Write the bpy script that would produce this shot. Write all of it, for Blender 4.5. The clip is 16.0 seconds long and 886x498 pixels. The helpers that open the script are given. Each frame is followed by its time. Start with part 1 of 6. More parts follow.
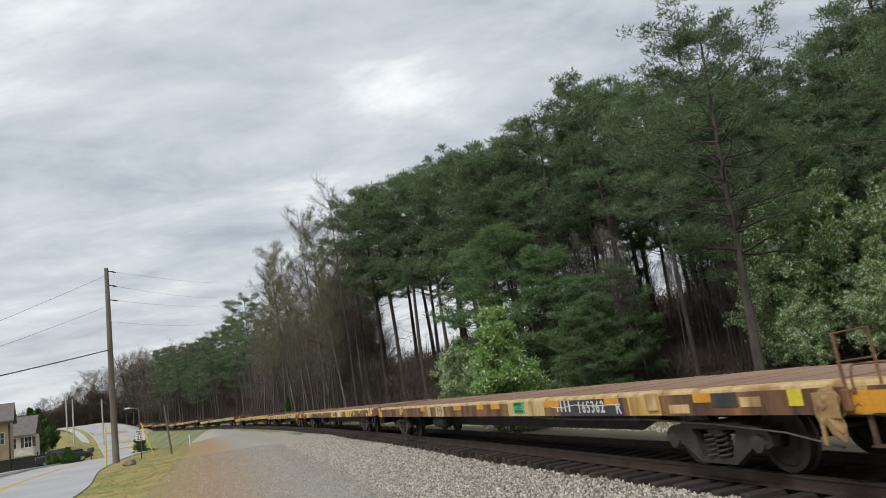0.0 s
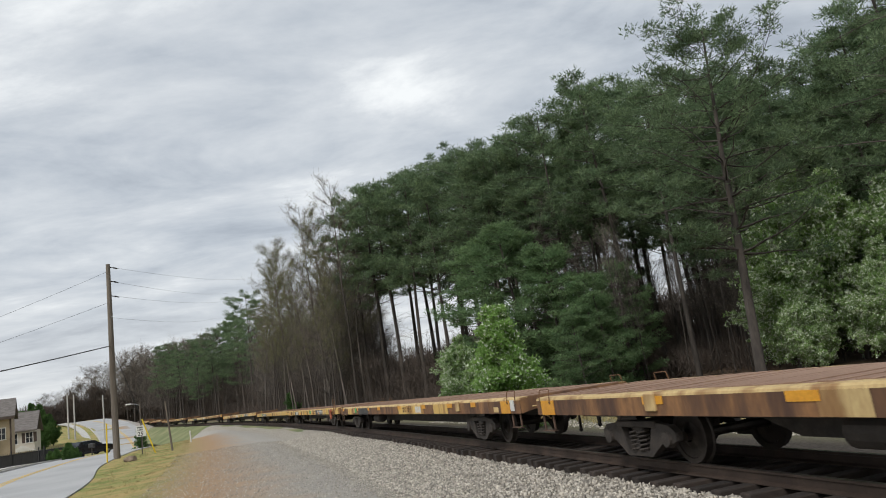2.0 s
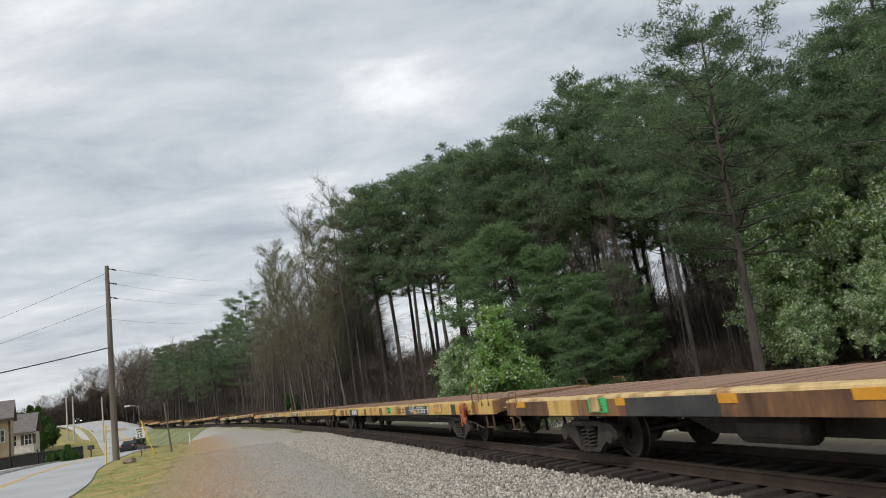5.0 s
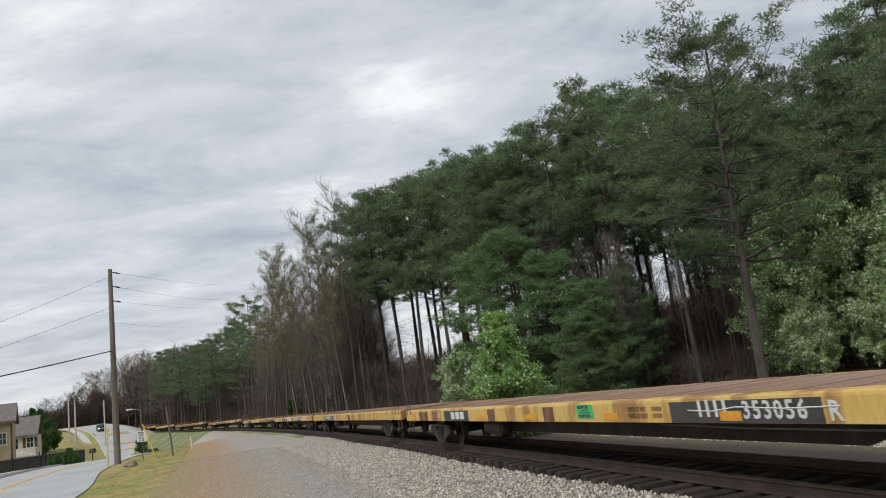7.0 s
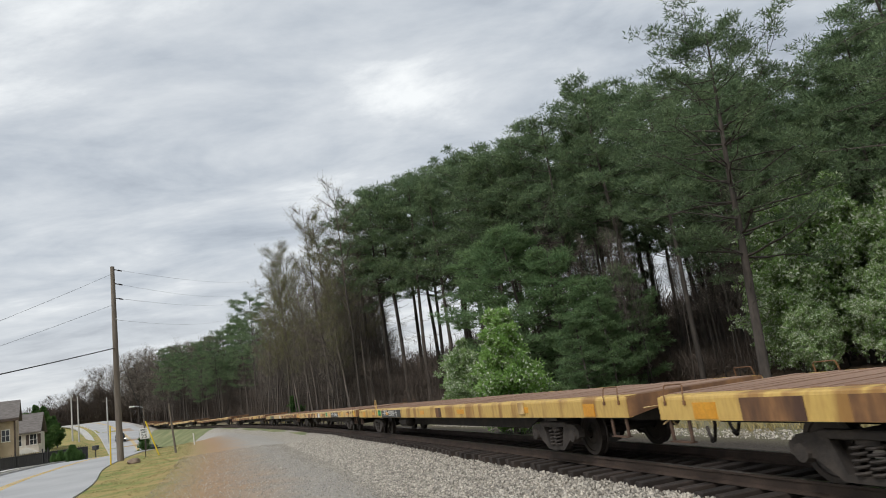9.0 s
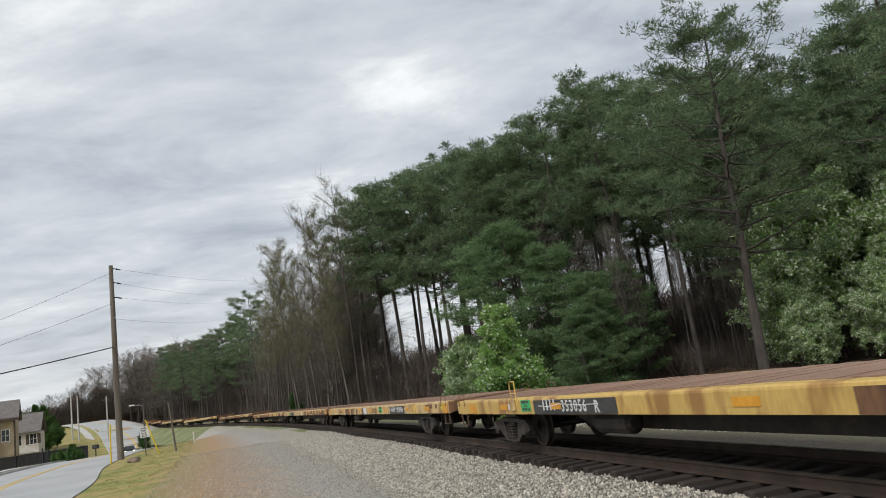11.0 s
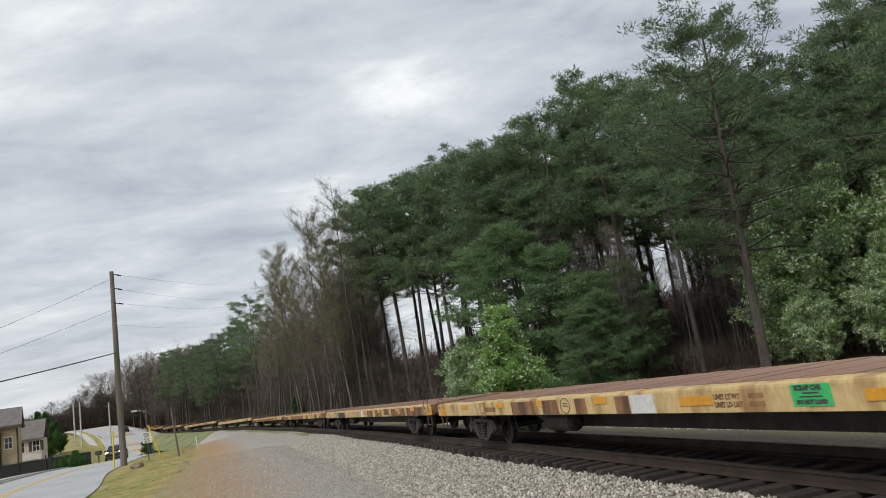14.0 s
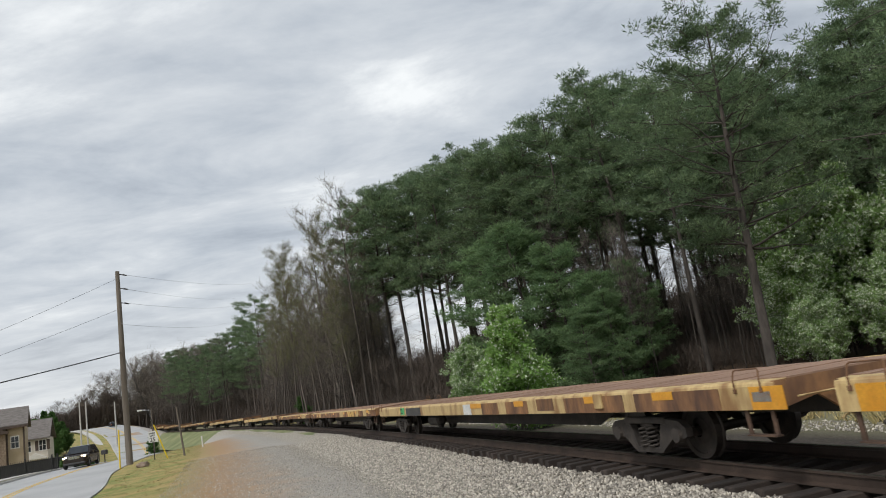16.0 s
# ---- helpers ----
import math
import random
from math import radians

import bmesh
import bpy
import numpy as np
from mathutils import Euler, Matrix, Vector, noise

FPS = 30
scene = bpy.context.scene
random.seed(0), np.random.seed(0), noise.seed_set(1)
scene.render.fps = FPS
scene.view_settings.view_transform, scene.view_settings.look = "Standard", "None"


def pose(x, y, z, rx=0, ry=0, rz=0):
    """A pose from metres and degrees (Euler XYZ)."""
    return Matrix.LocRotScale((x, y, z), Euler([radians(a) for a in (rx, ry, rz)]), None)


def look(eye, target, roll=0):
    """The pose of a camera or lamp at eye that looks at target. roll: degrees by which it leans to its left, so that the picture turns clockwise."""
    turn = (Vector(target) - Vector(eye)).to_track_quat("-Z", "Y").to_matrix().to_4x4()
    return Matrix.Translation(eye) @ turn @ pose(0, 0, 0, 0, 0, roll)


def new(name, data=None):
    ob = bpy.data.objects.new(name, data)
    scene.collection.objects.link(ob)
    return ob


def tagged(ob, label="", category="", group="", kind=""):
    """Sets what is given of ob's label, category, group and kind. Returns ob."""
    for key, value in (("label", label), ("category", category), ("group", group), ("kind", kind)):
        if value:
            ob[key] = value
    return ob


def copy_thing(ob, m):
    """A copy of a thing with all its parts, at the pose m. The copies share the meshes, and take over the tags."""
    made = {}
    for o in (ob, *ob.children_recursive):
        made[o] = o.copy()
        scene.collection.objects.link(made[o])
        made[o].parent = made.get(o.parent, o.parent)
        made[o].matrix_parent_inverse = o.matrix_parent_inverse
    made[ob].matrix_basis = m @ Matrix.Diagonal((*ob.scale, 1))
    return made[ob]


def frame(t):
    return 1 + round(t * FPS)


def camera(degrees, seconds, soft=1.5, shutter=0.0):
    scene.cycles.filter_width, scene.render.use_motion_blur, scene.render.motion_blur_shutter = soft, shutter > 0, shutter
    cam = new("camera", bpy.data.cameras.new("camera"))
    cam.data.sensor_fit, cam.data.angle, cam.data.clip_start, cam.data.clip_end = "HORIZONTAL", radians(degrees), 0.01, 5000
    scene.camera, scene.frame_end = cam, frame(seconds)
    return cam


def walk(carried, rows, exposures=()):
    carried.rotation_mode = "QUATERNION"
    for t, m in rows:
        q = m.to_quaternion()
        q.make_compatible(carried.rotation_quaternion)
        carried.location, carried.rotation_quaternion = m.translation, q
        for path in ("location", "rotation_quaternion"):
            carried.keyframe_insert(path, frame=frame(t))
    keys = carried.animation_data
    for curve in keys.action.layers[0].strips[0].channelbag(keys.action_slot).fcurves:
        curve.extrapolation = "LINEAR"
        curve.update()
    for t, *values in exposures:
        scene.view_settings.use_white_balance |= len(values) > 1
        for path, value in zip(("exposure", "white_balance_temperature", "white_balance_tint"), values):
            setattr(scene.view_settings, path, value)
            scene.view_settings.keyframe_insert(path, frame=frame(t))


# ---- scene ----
cam = camera(64.2, 16.0, soft=1.0, shutter=0.12)
EYE = (0.0, 0.0, 1.709)
# seconds, turn to the left, tilt up, lean: a phone held by hand on one spot
SWAY = [
    (0, -0.226, 10.806, -8.559), (0.5, -0.139, 10.777, -8.493), (1, 0.010, 10.711, -8.347),
    (1.5, 0.032, 10.631, -8.265), (2, -0.088, 10.653, -8.229), (2.5, -0.148, 10.712, -8.247),
    (3, -0.050, 10.726, -8.351), (3.5, -0.088, 10.704, -8.491), (4, -0.172, 10.664, -8.508),
    (6.5, -0.028, 11.023, -8.108), (7, -0.014, 11.164, -8.030), (7.5, -0.063, 11.202, -7.946),
    (8, 0.000, 11.213, -7.934), (8.5, 0.139, 11.101, -7.912), (9, 0.174, 10.949, -8.054),
    (11.5, 0.074, 10.634, -8.587), (12, 0.067, 10.625, -8.733), (12.5, 0.096, 10.669, -8.923),
    (13, 0.095, 10.812, -9.063), (13.5, 0.094, 10.844, -9.213), (14, 0.115, 10.792, -9.220),
    (14.5, 0.144, 10.908, -9.049), (15, 0.215, 10.945, -9.022), (15.5, 0.378, 10.884, -9.030),
    (16, 0.498, 10.817, -9.204)]


def held(turn, tilt, lean):
    a, e = radians(turn), radians(tilt)
    way = Vector((-math.sin(-a) * math.cos(e), math.cos(a) * math.cos(e), math.sin(e)))
    return look(EYE, Vector(EYE) + way * 10, lean)


walk(cam, [(t, held(-a, e, l)) for t, a, e, l in SWAY])

# ---- light: an overcast sky with a veiled sun ----
SUN_EL, SUN_AZ = 48.0, 215.0
world = bpy.data.worlds.new("overcast_sky")
scene.world = world
world.use_nodes = True


def sky_nodes():
    nt = world.node_tree
    N, L = nt.nodes, nt.links
    N.clear()
    out = N.new("ShaderNodeOutputWorld")
    bg = N.new("ShaderNodeBackground")
    sky = N.new("ShaderNodeTexSky")
    sky.sky_type, sky.sun_disc = "NISHITA", False
    sky.sun_elevation, sky.sun_rotation = radians(SUN_EL), radians(SUN_AZ)
    sky.air_density, sky.dust_density = 1.0, 3.0
    skyamp = N.new("ShaderNodeMix")
    skyamp.data_type, skyamp.blend_type = "RGBA", "MULTIPLY"
    skyamp.inputs[0].default_value = 1.0
    skyamp.inputs[7].default_value = (0.1, 0.1, 0.1, 1)
    L.new(sky.outputs[0], skyamp.inputs[6])
    co = N.new("ShaderNodeTexCoord")
    sep = N.new("ShaderNodeSeparateXYZ")
    L.new(co.outputs["Generated"], sep.inputs[0])
    up = N.new("ShaderNodeMath")
    up.operation = "MAXIMUM"
    up.inputs[1].default_value = 0.0
    L.new(sep.outputs[2], up.inputs[0])
    lift = N.new("ShaderNodeMath")
    lift.operation = "ADD"
    lift.inputs[1].default_value = 0.10
    L.new(up.outputs[0], lift.inputs[0])
    flat = []
    for i in (0, 1):
        m = N.new("ShaderNodeMath")
        m.operation = "DIVIDE"
        L.new(sep.outputs[i], m.inputs[0])
        L.new(lift.outputs[0], m.inputs[1])
        flat.append(m)
    comb = N.new("ShaderNodeCombineXYZ")
    L.new(flat[0].outputs[0], comb.inputs[0])
    L.new(flat[1].outputs[0], comb.inputs[1])

    def cloud(scale, detail, rough, dist, offset, stretch):
        mp = N.new("ShaderNodeMapping")
        mp.inputs[1].default_value = offset
        mp.inputs[2].default_value = (0, 0, radians(20))
        mp.inputs[3].default_value = stretch
        L.new(comb.outputs[0], mp.inputs[0])
        n = N.new("ShaderNodeTexNoise")
        n.inputs["Scale"].default_value = scale
        n.inputs["Detail"].default_value = detail
        n.inputs["Roughness"].default_value = rough
        n.inputs["Distortion"].default_value = dist
        L.new(mp.outputs[0], n.inputs["Vector"])
        return n

    big = cloud(0.55, 7, 0.55, 0.4, (1.3, 0.4, 0), (1.0, 0.8, 1))
    small = cloud(1.7, 8, 0.6, 0.3, (4.1, 2.0, 0), (0.8, 1.2, 1))
    mixv = N.new("ShaderNodeMix")
    mixv.data_type = "FLOAT"
    mixv.inputs[0].default_value = 0.46
    L.new(big.outputs[0], mixv.inputs[2])
    L.new(small.outputs[0], mixv.inputs[3])
    ramp = N.new("ShaderNodeValToRGB")
    e = ramp.color_ramp.elements
    e[0].position, e[0].color = 0.375, (0.365, 0.41, 0.475, 1)
    e[1].position, e[1].color = 0.61, (1.0, 1.03, 1.04, 1)
    e.new(0.46).color = (0.55, 0.6, 0.66, 1)
    e.new(0.54).color = (0.72, 0.76, 0.8, 1)
    L.new(mixv.outputs[0], ramp.inputs[0])
    # brighter, slightly warm strip of thin cloud low over the land
    low = N.new("ShaderNodeMapRange")
    low.inputs[1].default_value, low.inputs[2].default_value = 0.02, 0.22
    low.inputs[3].default_value, low.inputs[4].default_value = 0.55, 0.0
    L.new(sep.outputs[2], low.inputs[0])
    glow = N.new("ShaderNodeMix")
    glow.data_type = "RGBA"
    glow.inputs[7].default_value = (0.93, 0.94, 0.94, 1)
    L.new(low.outputs[0], glow.inputs[0])
    L.new(ramp.outputs[0], glow.inputs[6])
    tot = N.new("ShaderNodeMix")
    tot.data_type, tot.blend_type = "RGBA", "MIX"
    tot.inputs[0].default_value = 0.92
    L.new(skyamp.outputs[2], tot.inputs[6])
    L.new(glow.outputs[2], tot.inputs[7])
    L.new(tot.outputs[2], bg.inputs[0])
    bg.inputs[1].default_value = 1.0
    L.new(bg.outputs[0], out.inputs[0])


sky_nodes()
sun = new("veiled_sun", bpy.data.lights.new("veiled_sun", "SUN"))
sun.data.energy, sun.data.angle, sun.data.color = 2.3, radians(14), (1.0, 0.98, 0.95)
_e, _a = radians(SUN_EL), radians(SUN_AZ)
sun.matrix_world = look((0, 0, 40), Vector((0, 0, 40)) - Vector((math.sin(_a) * math.cos(_e), math.cos(_a) * math.cos(_e), math.sin(_e))))
scene.view_settings.exposure = 0.0


# ---- materials ----
def material(name, c1, c2, scale=4.0, rough=0.8, metal=0.0, bump=0.3, fine=40.0, c3=None, spread=(0.35, 0.65), stretch=(1, 1, 1), vary=0.0, island=0.0, spec=0.5):
    """Two colours in large noise, a third in fine grain, a bump, and a tint by object or island."""
    m = bpy.data.materials.new(name)
    m.use_nodes = True
    nt = m.node_tree
    N, L = nt.nodes, nt.links
    b = N["Principled BSDF"]
    b.inputs["Roughness"].default_value, b.inputs["Metallic"].default_value = rough, metal
    b.inputs["Specular IOR Level"].default_value = spec
    co = N.new("ShaderNodeTexCoord")
    mp = N.new("ShaderNodeMapping")
    mp.inputs[3].default_value = stretch
    L.new(co.outputs["Object"], mp.inputs[0])
    n1 = N.new("ShaderNodeTexNoise")
    n1.inputs["Scale"].default_value, n1.inputs["Detail"].default_value = scale, 6
    n2 = N.new("ShaderNodeTexNoise")
    n2.inputs["Scale"].default_value, n2.inputs["Detail"].default_value = fine, 4
    for n in (n1, n2):
        L.new(mp.outputs[0], n.inputs["Vector"])
    r = N.new("ShaderNodeValToRGB")
    r.color_ramp.elements[0].position, r.color_ramp.elements[1].position = spread
    r.color_ramp.elements[0].color, r.color_ramp.elements[1].color = (*c1, 1), (*c2, 1)
    L.new(n1.outputs[0], r.inputs[0])
    last = r.outputs[0]
    g = N.new("ShaderNodeMapRange")
    g.inputs[1].default_value, g.inputs[2].default_value = 0.35, 0.7
    L.new(n2.outputs[0], g.inputs[0])
    mx = N.new("ShaderNodeMix")
    mx.data_type = "RGBA"
    mx.inputs[7].default_value = (*(c3 or tuple(0.6 * (a + c) / 2 for a, c in zip(c1, c2))), 1)
    k = N.new("ShaderNodeMath")
    k.operation = "MULTIPLY"
    k.inputs[1].default_value = 0.5
    L.new(g.outputs[0], k.inputs[0])
    L.new(k.outputs[0], mx.inputs[0])
    L.new(last, mx.inputs[6])
    last = mx.outputs[2]
    for amount, kind in ((vary, "ShaderNodeObjectInfo"), (island, "ShaderNodeNewGeometry")):
        if amount:
            o = N.new(kind)
            hsv = N.new("ShaderNodeHueSaturation")
            mr = N.new("ShaderNodeMapRange")
            mr.inputs[3].default_value, mr.inputs[4].default_value = 1 - amount, 1 + amount
            L.new(o.outputs["Random" if kind.endswith("Info") else "Random Per Island"], mr.inputs[0])
            L.new(mr.outputs[0], hsv.inputs["Value"])
            L.new(last, hsv.inputs["Color"])
            last = hsv.outputs[0]
    L.new(last, b.inputs["Base Color"])
    if bump:
        bp = N.new("ShaderNodeBump")
        bp.inputs["Strength"].default_value, bp.inputs["Distance"].default_value = bump, 0.02
        L.new(n2.outputs[0], bp.inputs["Height"])
        L.new(bp.outputs[0], b.inputs["Normal"])
    return m


def leaf_material(name, c1, c2, through_light=0.25, vary=0.25):
    m = material(name, c1, c2, 0.7, 0.6, bump=0, fine=3.0, island=vary, vary=0.12, spec=0.25)
    nt = m.node_tree
    N, L = nt.nodes, nt.links
    b = N["Principled BSDF"]
    tl = N.new("ShaderNodeBsdfTranslucent")
    L.new(b.inputs["Base Color"].links[0].from_socket, tl.inputs[0])
    mix = N.new("ShaderNodeMixShader")
    mix.inputs[0].default_value = through_light
    L.new(b.outputs[0], mix.inputs[1])
    L.new(tl.outputs[0], mix.inputs[2])
    L.new(mix.outputs[0], N["Material Output"].inputs[0])
    return m


M_NEEDLE = leaf_material("pine_needles", (0.115, 0.18, 0.095), (0.215, 0.29, 0.15), 0.5, 0.45)
M_NEEDLE_Y = leaf_material("young_pine_needles", (0.13, 0.22, 0.1), (0.22, 0.32, 0.15), 0.5, 0.3)
M_LEAF = leaf_material("spring_leaves", (0.2, 0.35, 0.085), (0.3, 0.46, 0.145), 0.5)
M_LEAF_MID = leaf_material("pear_leaves", (0.19, 0.31, 0.1), (0.3, 0.42, 0.16), 0.45)
M_LEAF_D = leaf_material("ivy_leaves", (0.06, 0.13, 0.035), (0.11, 0.2, 0.055), 0.4)
M_BLOSSOM = leaf_material("white_blossom", (0.52, 0.58, 0.42), (0.68, 0.72, 0.58), 0.3, 0.15)
M_BUD = leaf_material("budding_twig_leaves", (0.13, 0.14, 0.05), (0.2, 0.2, 0.08), 0.3)
M_BARK = material("pine_bark", (0.05, 0.042, 0.036), (0.105, 0.088, 0.074), 3, 0.95, bump=0.8, fine=14, stretch=(1, 1, 0.3), vary=0.25)
M_TWIG = material("bare_bark", (0.08, 0.067, 0.057), (0.155, 0.132, 0.113), 2, 0.95, bump=0.4, fine=12, stretch=(1, 1, 0.3), vary=0.25)
M_FINETWIG = material("fine_bare_twigs", (0.175, 0.148, 0.122), (0.28, 0.245, 0.205), 0.4, 0.95, bump=0, fine=2, island=0.25, vary=0.2)
M_BRUSH = material("dead_brush", (0.07, 0.053, 0.042), (0.12, 0.094, 0.075), 0.3, 0.95, bump=0, fine=2, island=0.3)
M_STRAW = material("straw_grass", (0.3, 0.23, 0.1), (0.42, 0.34, 0.17), 0.5, 0.9, bump=0, fine=2, c3=(0.18, 0.2, 0.07), island=0.3)
M_YELLOW = material("yellow_car_paint", (0.3, 0.155, 0.045), (0.62, 0.42, 0.12), 1.3, 0.5, bump=0.2, fine=11, c3=(0.4, 0.22, 0.06), spread=(0.39, 0.5), stretch=(1.6, 1, 0.4), vary=0.12)
M_RUST = material("rusted_brown_paint", (0.07, 0.035, 0.022), (0.3, 0.15, 0.06), 1.8, 0.8, bump=0.4, fine=12, c3=(0.1, 0.05, 0.03), stretch=(1.6, 1, 0.5), vary=0.15)
M_CREAM = material("faded_cream_paint", (0.26, 0.14, 0.055), (0.58, 0.43, 0.2), 1.6, 0.6, bump=0.2, fine=14, c3=(0.34, 0.2, 0.08), spread=(0.36, 0.52), stretch=(1.6, 1, 0.5), vary=0.12)
M_ORANGE = material("orange_reflector", (0.62, 0.27, 0.02), (0.7, 0.34, 0.03), 3, 0.4, bump=0.05, fine=30)
M_GREENTAG = material("green_tag", (0.03, 0.42, 0.12), (0.05, 0.5, 0.16), 4, 0.5, bump=0, fine=30)
M_LEMON = material("lemon_tag", (0.62, 0.52, 0.03), (0.7, 0.6, 0.05), 4, 0.5, bump=0, fine=30)
M_BLACKP = material("black_paint_panel", (0.03, 0.03, 0.032), (0.06, 0.058, 0.055), 4, 0.6, bump=0.1, fine=30)
M_WHITEP = material("white_lettering_paint", (0.55, 0.55, 0.53), (0.68, 0.68, 0.66), 6, 0.6, bump=0, fine=30)
M_STEELD = material("grimy_dark_steel", (0.025, 0.022, 0.02), (0.06, 0.048, 0.04), 3, 0.75, 0.2, bump=0.4, fine=22)
M_TRUCK = material("dusty_bogie_steel", (0.028, 0.023, 0.02), (0.07, 0.056, 0.046), 4, 0.8, 0.1, bump=0.5, fine=25)
M_WHEEL = material("worn_wheel_steel", (0.035, 0.029, 0.026), (0.07, 0.057, 0.05), 4, 0.5, 0.5, bump=0.2, fine=25)
M_DECK = material("weathered_deck_boards", (0.25, 0.145, 0.095), (0.4, 0.26, 0.18), 1.5, 0.9, bump=0.5, fine=16, stretch=(2, 0.4, 1), island=0.22)
M_RAIL = material("rusty_rail", (0.05, 0.034, 0.026), (0.09, 0.062, 0.047), 2, 0.7, 0.3, bump=0.3, fine=25)
M_RAILTOP = material("polished_rail_head", (0.2, 0.17, 0.15), (0.3, 0.27, 0.24), 2, 0.35, 0.8, bump=0.1, fine=25)
M_TIE = material("creosoted_tie", (0.022, 0.017, 0.014), (0.065, 0.046, 0.036), 2.5, 0.95, bump=0.7, fine=18, stretch=(3, 0.5, 1), vary=0.4)
M_STONE = material("grey_ballast", (0.29, 0.265, 0.225), (0.5, 0.455, 0.385), 6, 0.9, bump=0.3, fine=30, island=0.55)
M_BED = material("grassy_bed", (0.11, 0.15, 0.05), (0.24, 0.24, 0.11), 0.3, 0.95, bump=0.6, fine=5, c3=(0.16, 0.14, 0.08))
M_POLE = material("weathered_pole_wood", (0.11, 0.09, 0.07), (0.2, 0.17, 0.14), 2, 0.95, bump=0.5, fine=14, stretch=(1, 1, 0.1))
M_WIRE = material("black_cable", (0.02, 0.02, 0.02), (0.035, 0.035, 0.035), 2, 0.7, bump=0)
M_ASPHALT = material("pale_worn_asphalt", (0.34, 0.34, 0.34), (0.43, 0.43, 0.425), 0.25, 0.9, bump=0.3, fine=30, c3=(0.34, 0.34, 0.34))
M_LINE = material("yellow_road_paint", (0.6, 0.38, 0.05), (0.68, 0.46, 0.09), 2, 0.7, bump=0.1)
M_CONC = material("pale_concrete", (0.42, 0.41, 0.38), (0.55, 0.53, 0.5), 0.8, 0.9, bump=0.2, fine=25)
M_STUCCO = material("tan_siding", (0.38, 0.3, 0.2), (0.46, 0.37, 0.26), 1, 0.9, bump=0.1)
M_CREAMS = material("cream_siding", (0.55, 0.5, 0.42), (0.62, 0.57, 0.48), 1, 0.85, bump=0.1)
M_BRICKW = material("brown_stone_veneer", (0.17, 0.12, 0.09), (0.3, 0.23, 0.17), 5, 0.95, bump=0.6, fine=14)
M_SHINGLE = material("grey_shingles", (0.12, 0.105, 0.095), (0.2, 0.18, 0.165), 2, 0.95, bump=0.5, fine=12, stretch=(1, 1, 4))
M_TRIM = material("white_trim", (0.62, 0.6, 0.56), (0.72, 0.7, 0.66), 2, 0.6, bump=0)
M_DARKTRIM = material("brown_trim", (0.06, 0.04, 0.03), (0.09, 0.06, 0.045), 2, 0.7, bump=0)
M_FENCE = material("black_fence", (0.012, 0.012, 0.013), (0.022, 0.022, 0.022), 2, 0.6, bump=0.1)
M_GLASS = material("dark_window_glass", (0.02, 0.025, 0.03), (0.04, 0.045, 0.05), 1, 0.08, bump=0)
M_YGUARD = material("yellow_guy_guard", (0.7, 0.5, 0.02), (0.78, 0.58, 0.04), 2, 0.5, bump=0)
M_SIGN = material("white_sign_face", (0.72, 0.72, 0.7), (0.78, 0.78, 0.76), 2, 0.45, bump=0)
M_METAL = material("galvanised_steel", (0.3, 0.31, 0.32), (0.4, 0.41, 0.42), 3, 0.5, 0.7, bump=0.1)
M_RODSTEEL = material("dull_steel_rod", (0.09, 0.08, 0.072), (0.16, 0.145, 0.13), 3, 0.6, 0.4, bump=0.1)
M_STEPS = material("dark_rusted_steel", (0.05, 0.03, 0.022), (0.12, 0.07, 0.045), 4, 0.85, 0.1, bump=0.3, fine=20)
M_BLACKC = material("black_car_paint", (0.012, 0.012, 0.014), (0.02, 0.02, 0.024), 1, 0.18, bump=0)
M_SUV = material("dark_brown_car_paint", (0.022, 0.016, 0.014), (0.032, 0.024, 0.02), 1, 0.2, 0.2, bump=0)
M_RUBBER = material("tyre_rubber", (0.015, 0.015, 0.015), (0.025, 0.025, 0.025), 5, 0.85, bump=0.1)
M_CHROME = material("bright_chrome", (0.6, 0.6, 0.6), (0.7, 0.7, 0.7), 5, 0.15, 1.0, bump=0)
M_REDB = material("red_brake_housing", (0.3, 0.08, 0.04), (0.42, 0.13, 0.06), 4, 0.7, bump=0.2)
M_TANB = material("tan_brake_housing", (0.26, 0.15, 0.06), (0.4, 0.26, 0.11), 4, 0.7, bump=0.3)


def glowing(name, colour, strength):
    m = bpy.data.materials.new(name)
    m.use_nodes = True
    b = m.node_tree.nodes["Principled BSDF"]
    b.inputs["Emission Color"].default_value, b.inputs["Emission Strength"].default_value = (*colour, 1), strength
    return m


M_HEAD = glowing("lit_headlight", (1.0, 0.82, 0.55), 3.5)


# ---- mesh helpers ----
def part(name, bm, mat, parent=None, label=""):
    me = bpy.data.meshes.new(name)
    bm.normal_update()
    bm.to_mesh(me)
    bm.free()
    me.materials.append(mat)
    ob = new(name, me)
    if parent:
        ob.parent = parent
    if label:
        ob["label"] = label
    return ob


def share(name, me, parent, m):
    ob = new(name, me)
    ob.parent = parent
    ob.matrix_basis = m
    return ob


def thing(name, label, category, group="", kind="", m=None):
    ob = new(name)
    ob.empty_display_size = 0.2
    if m is not None:
        ob.matrix_basis = m
    return tagged(ob, label, category, group, kind)


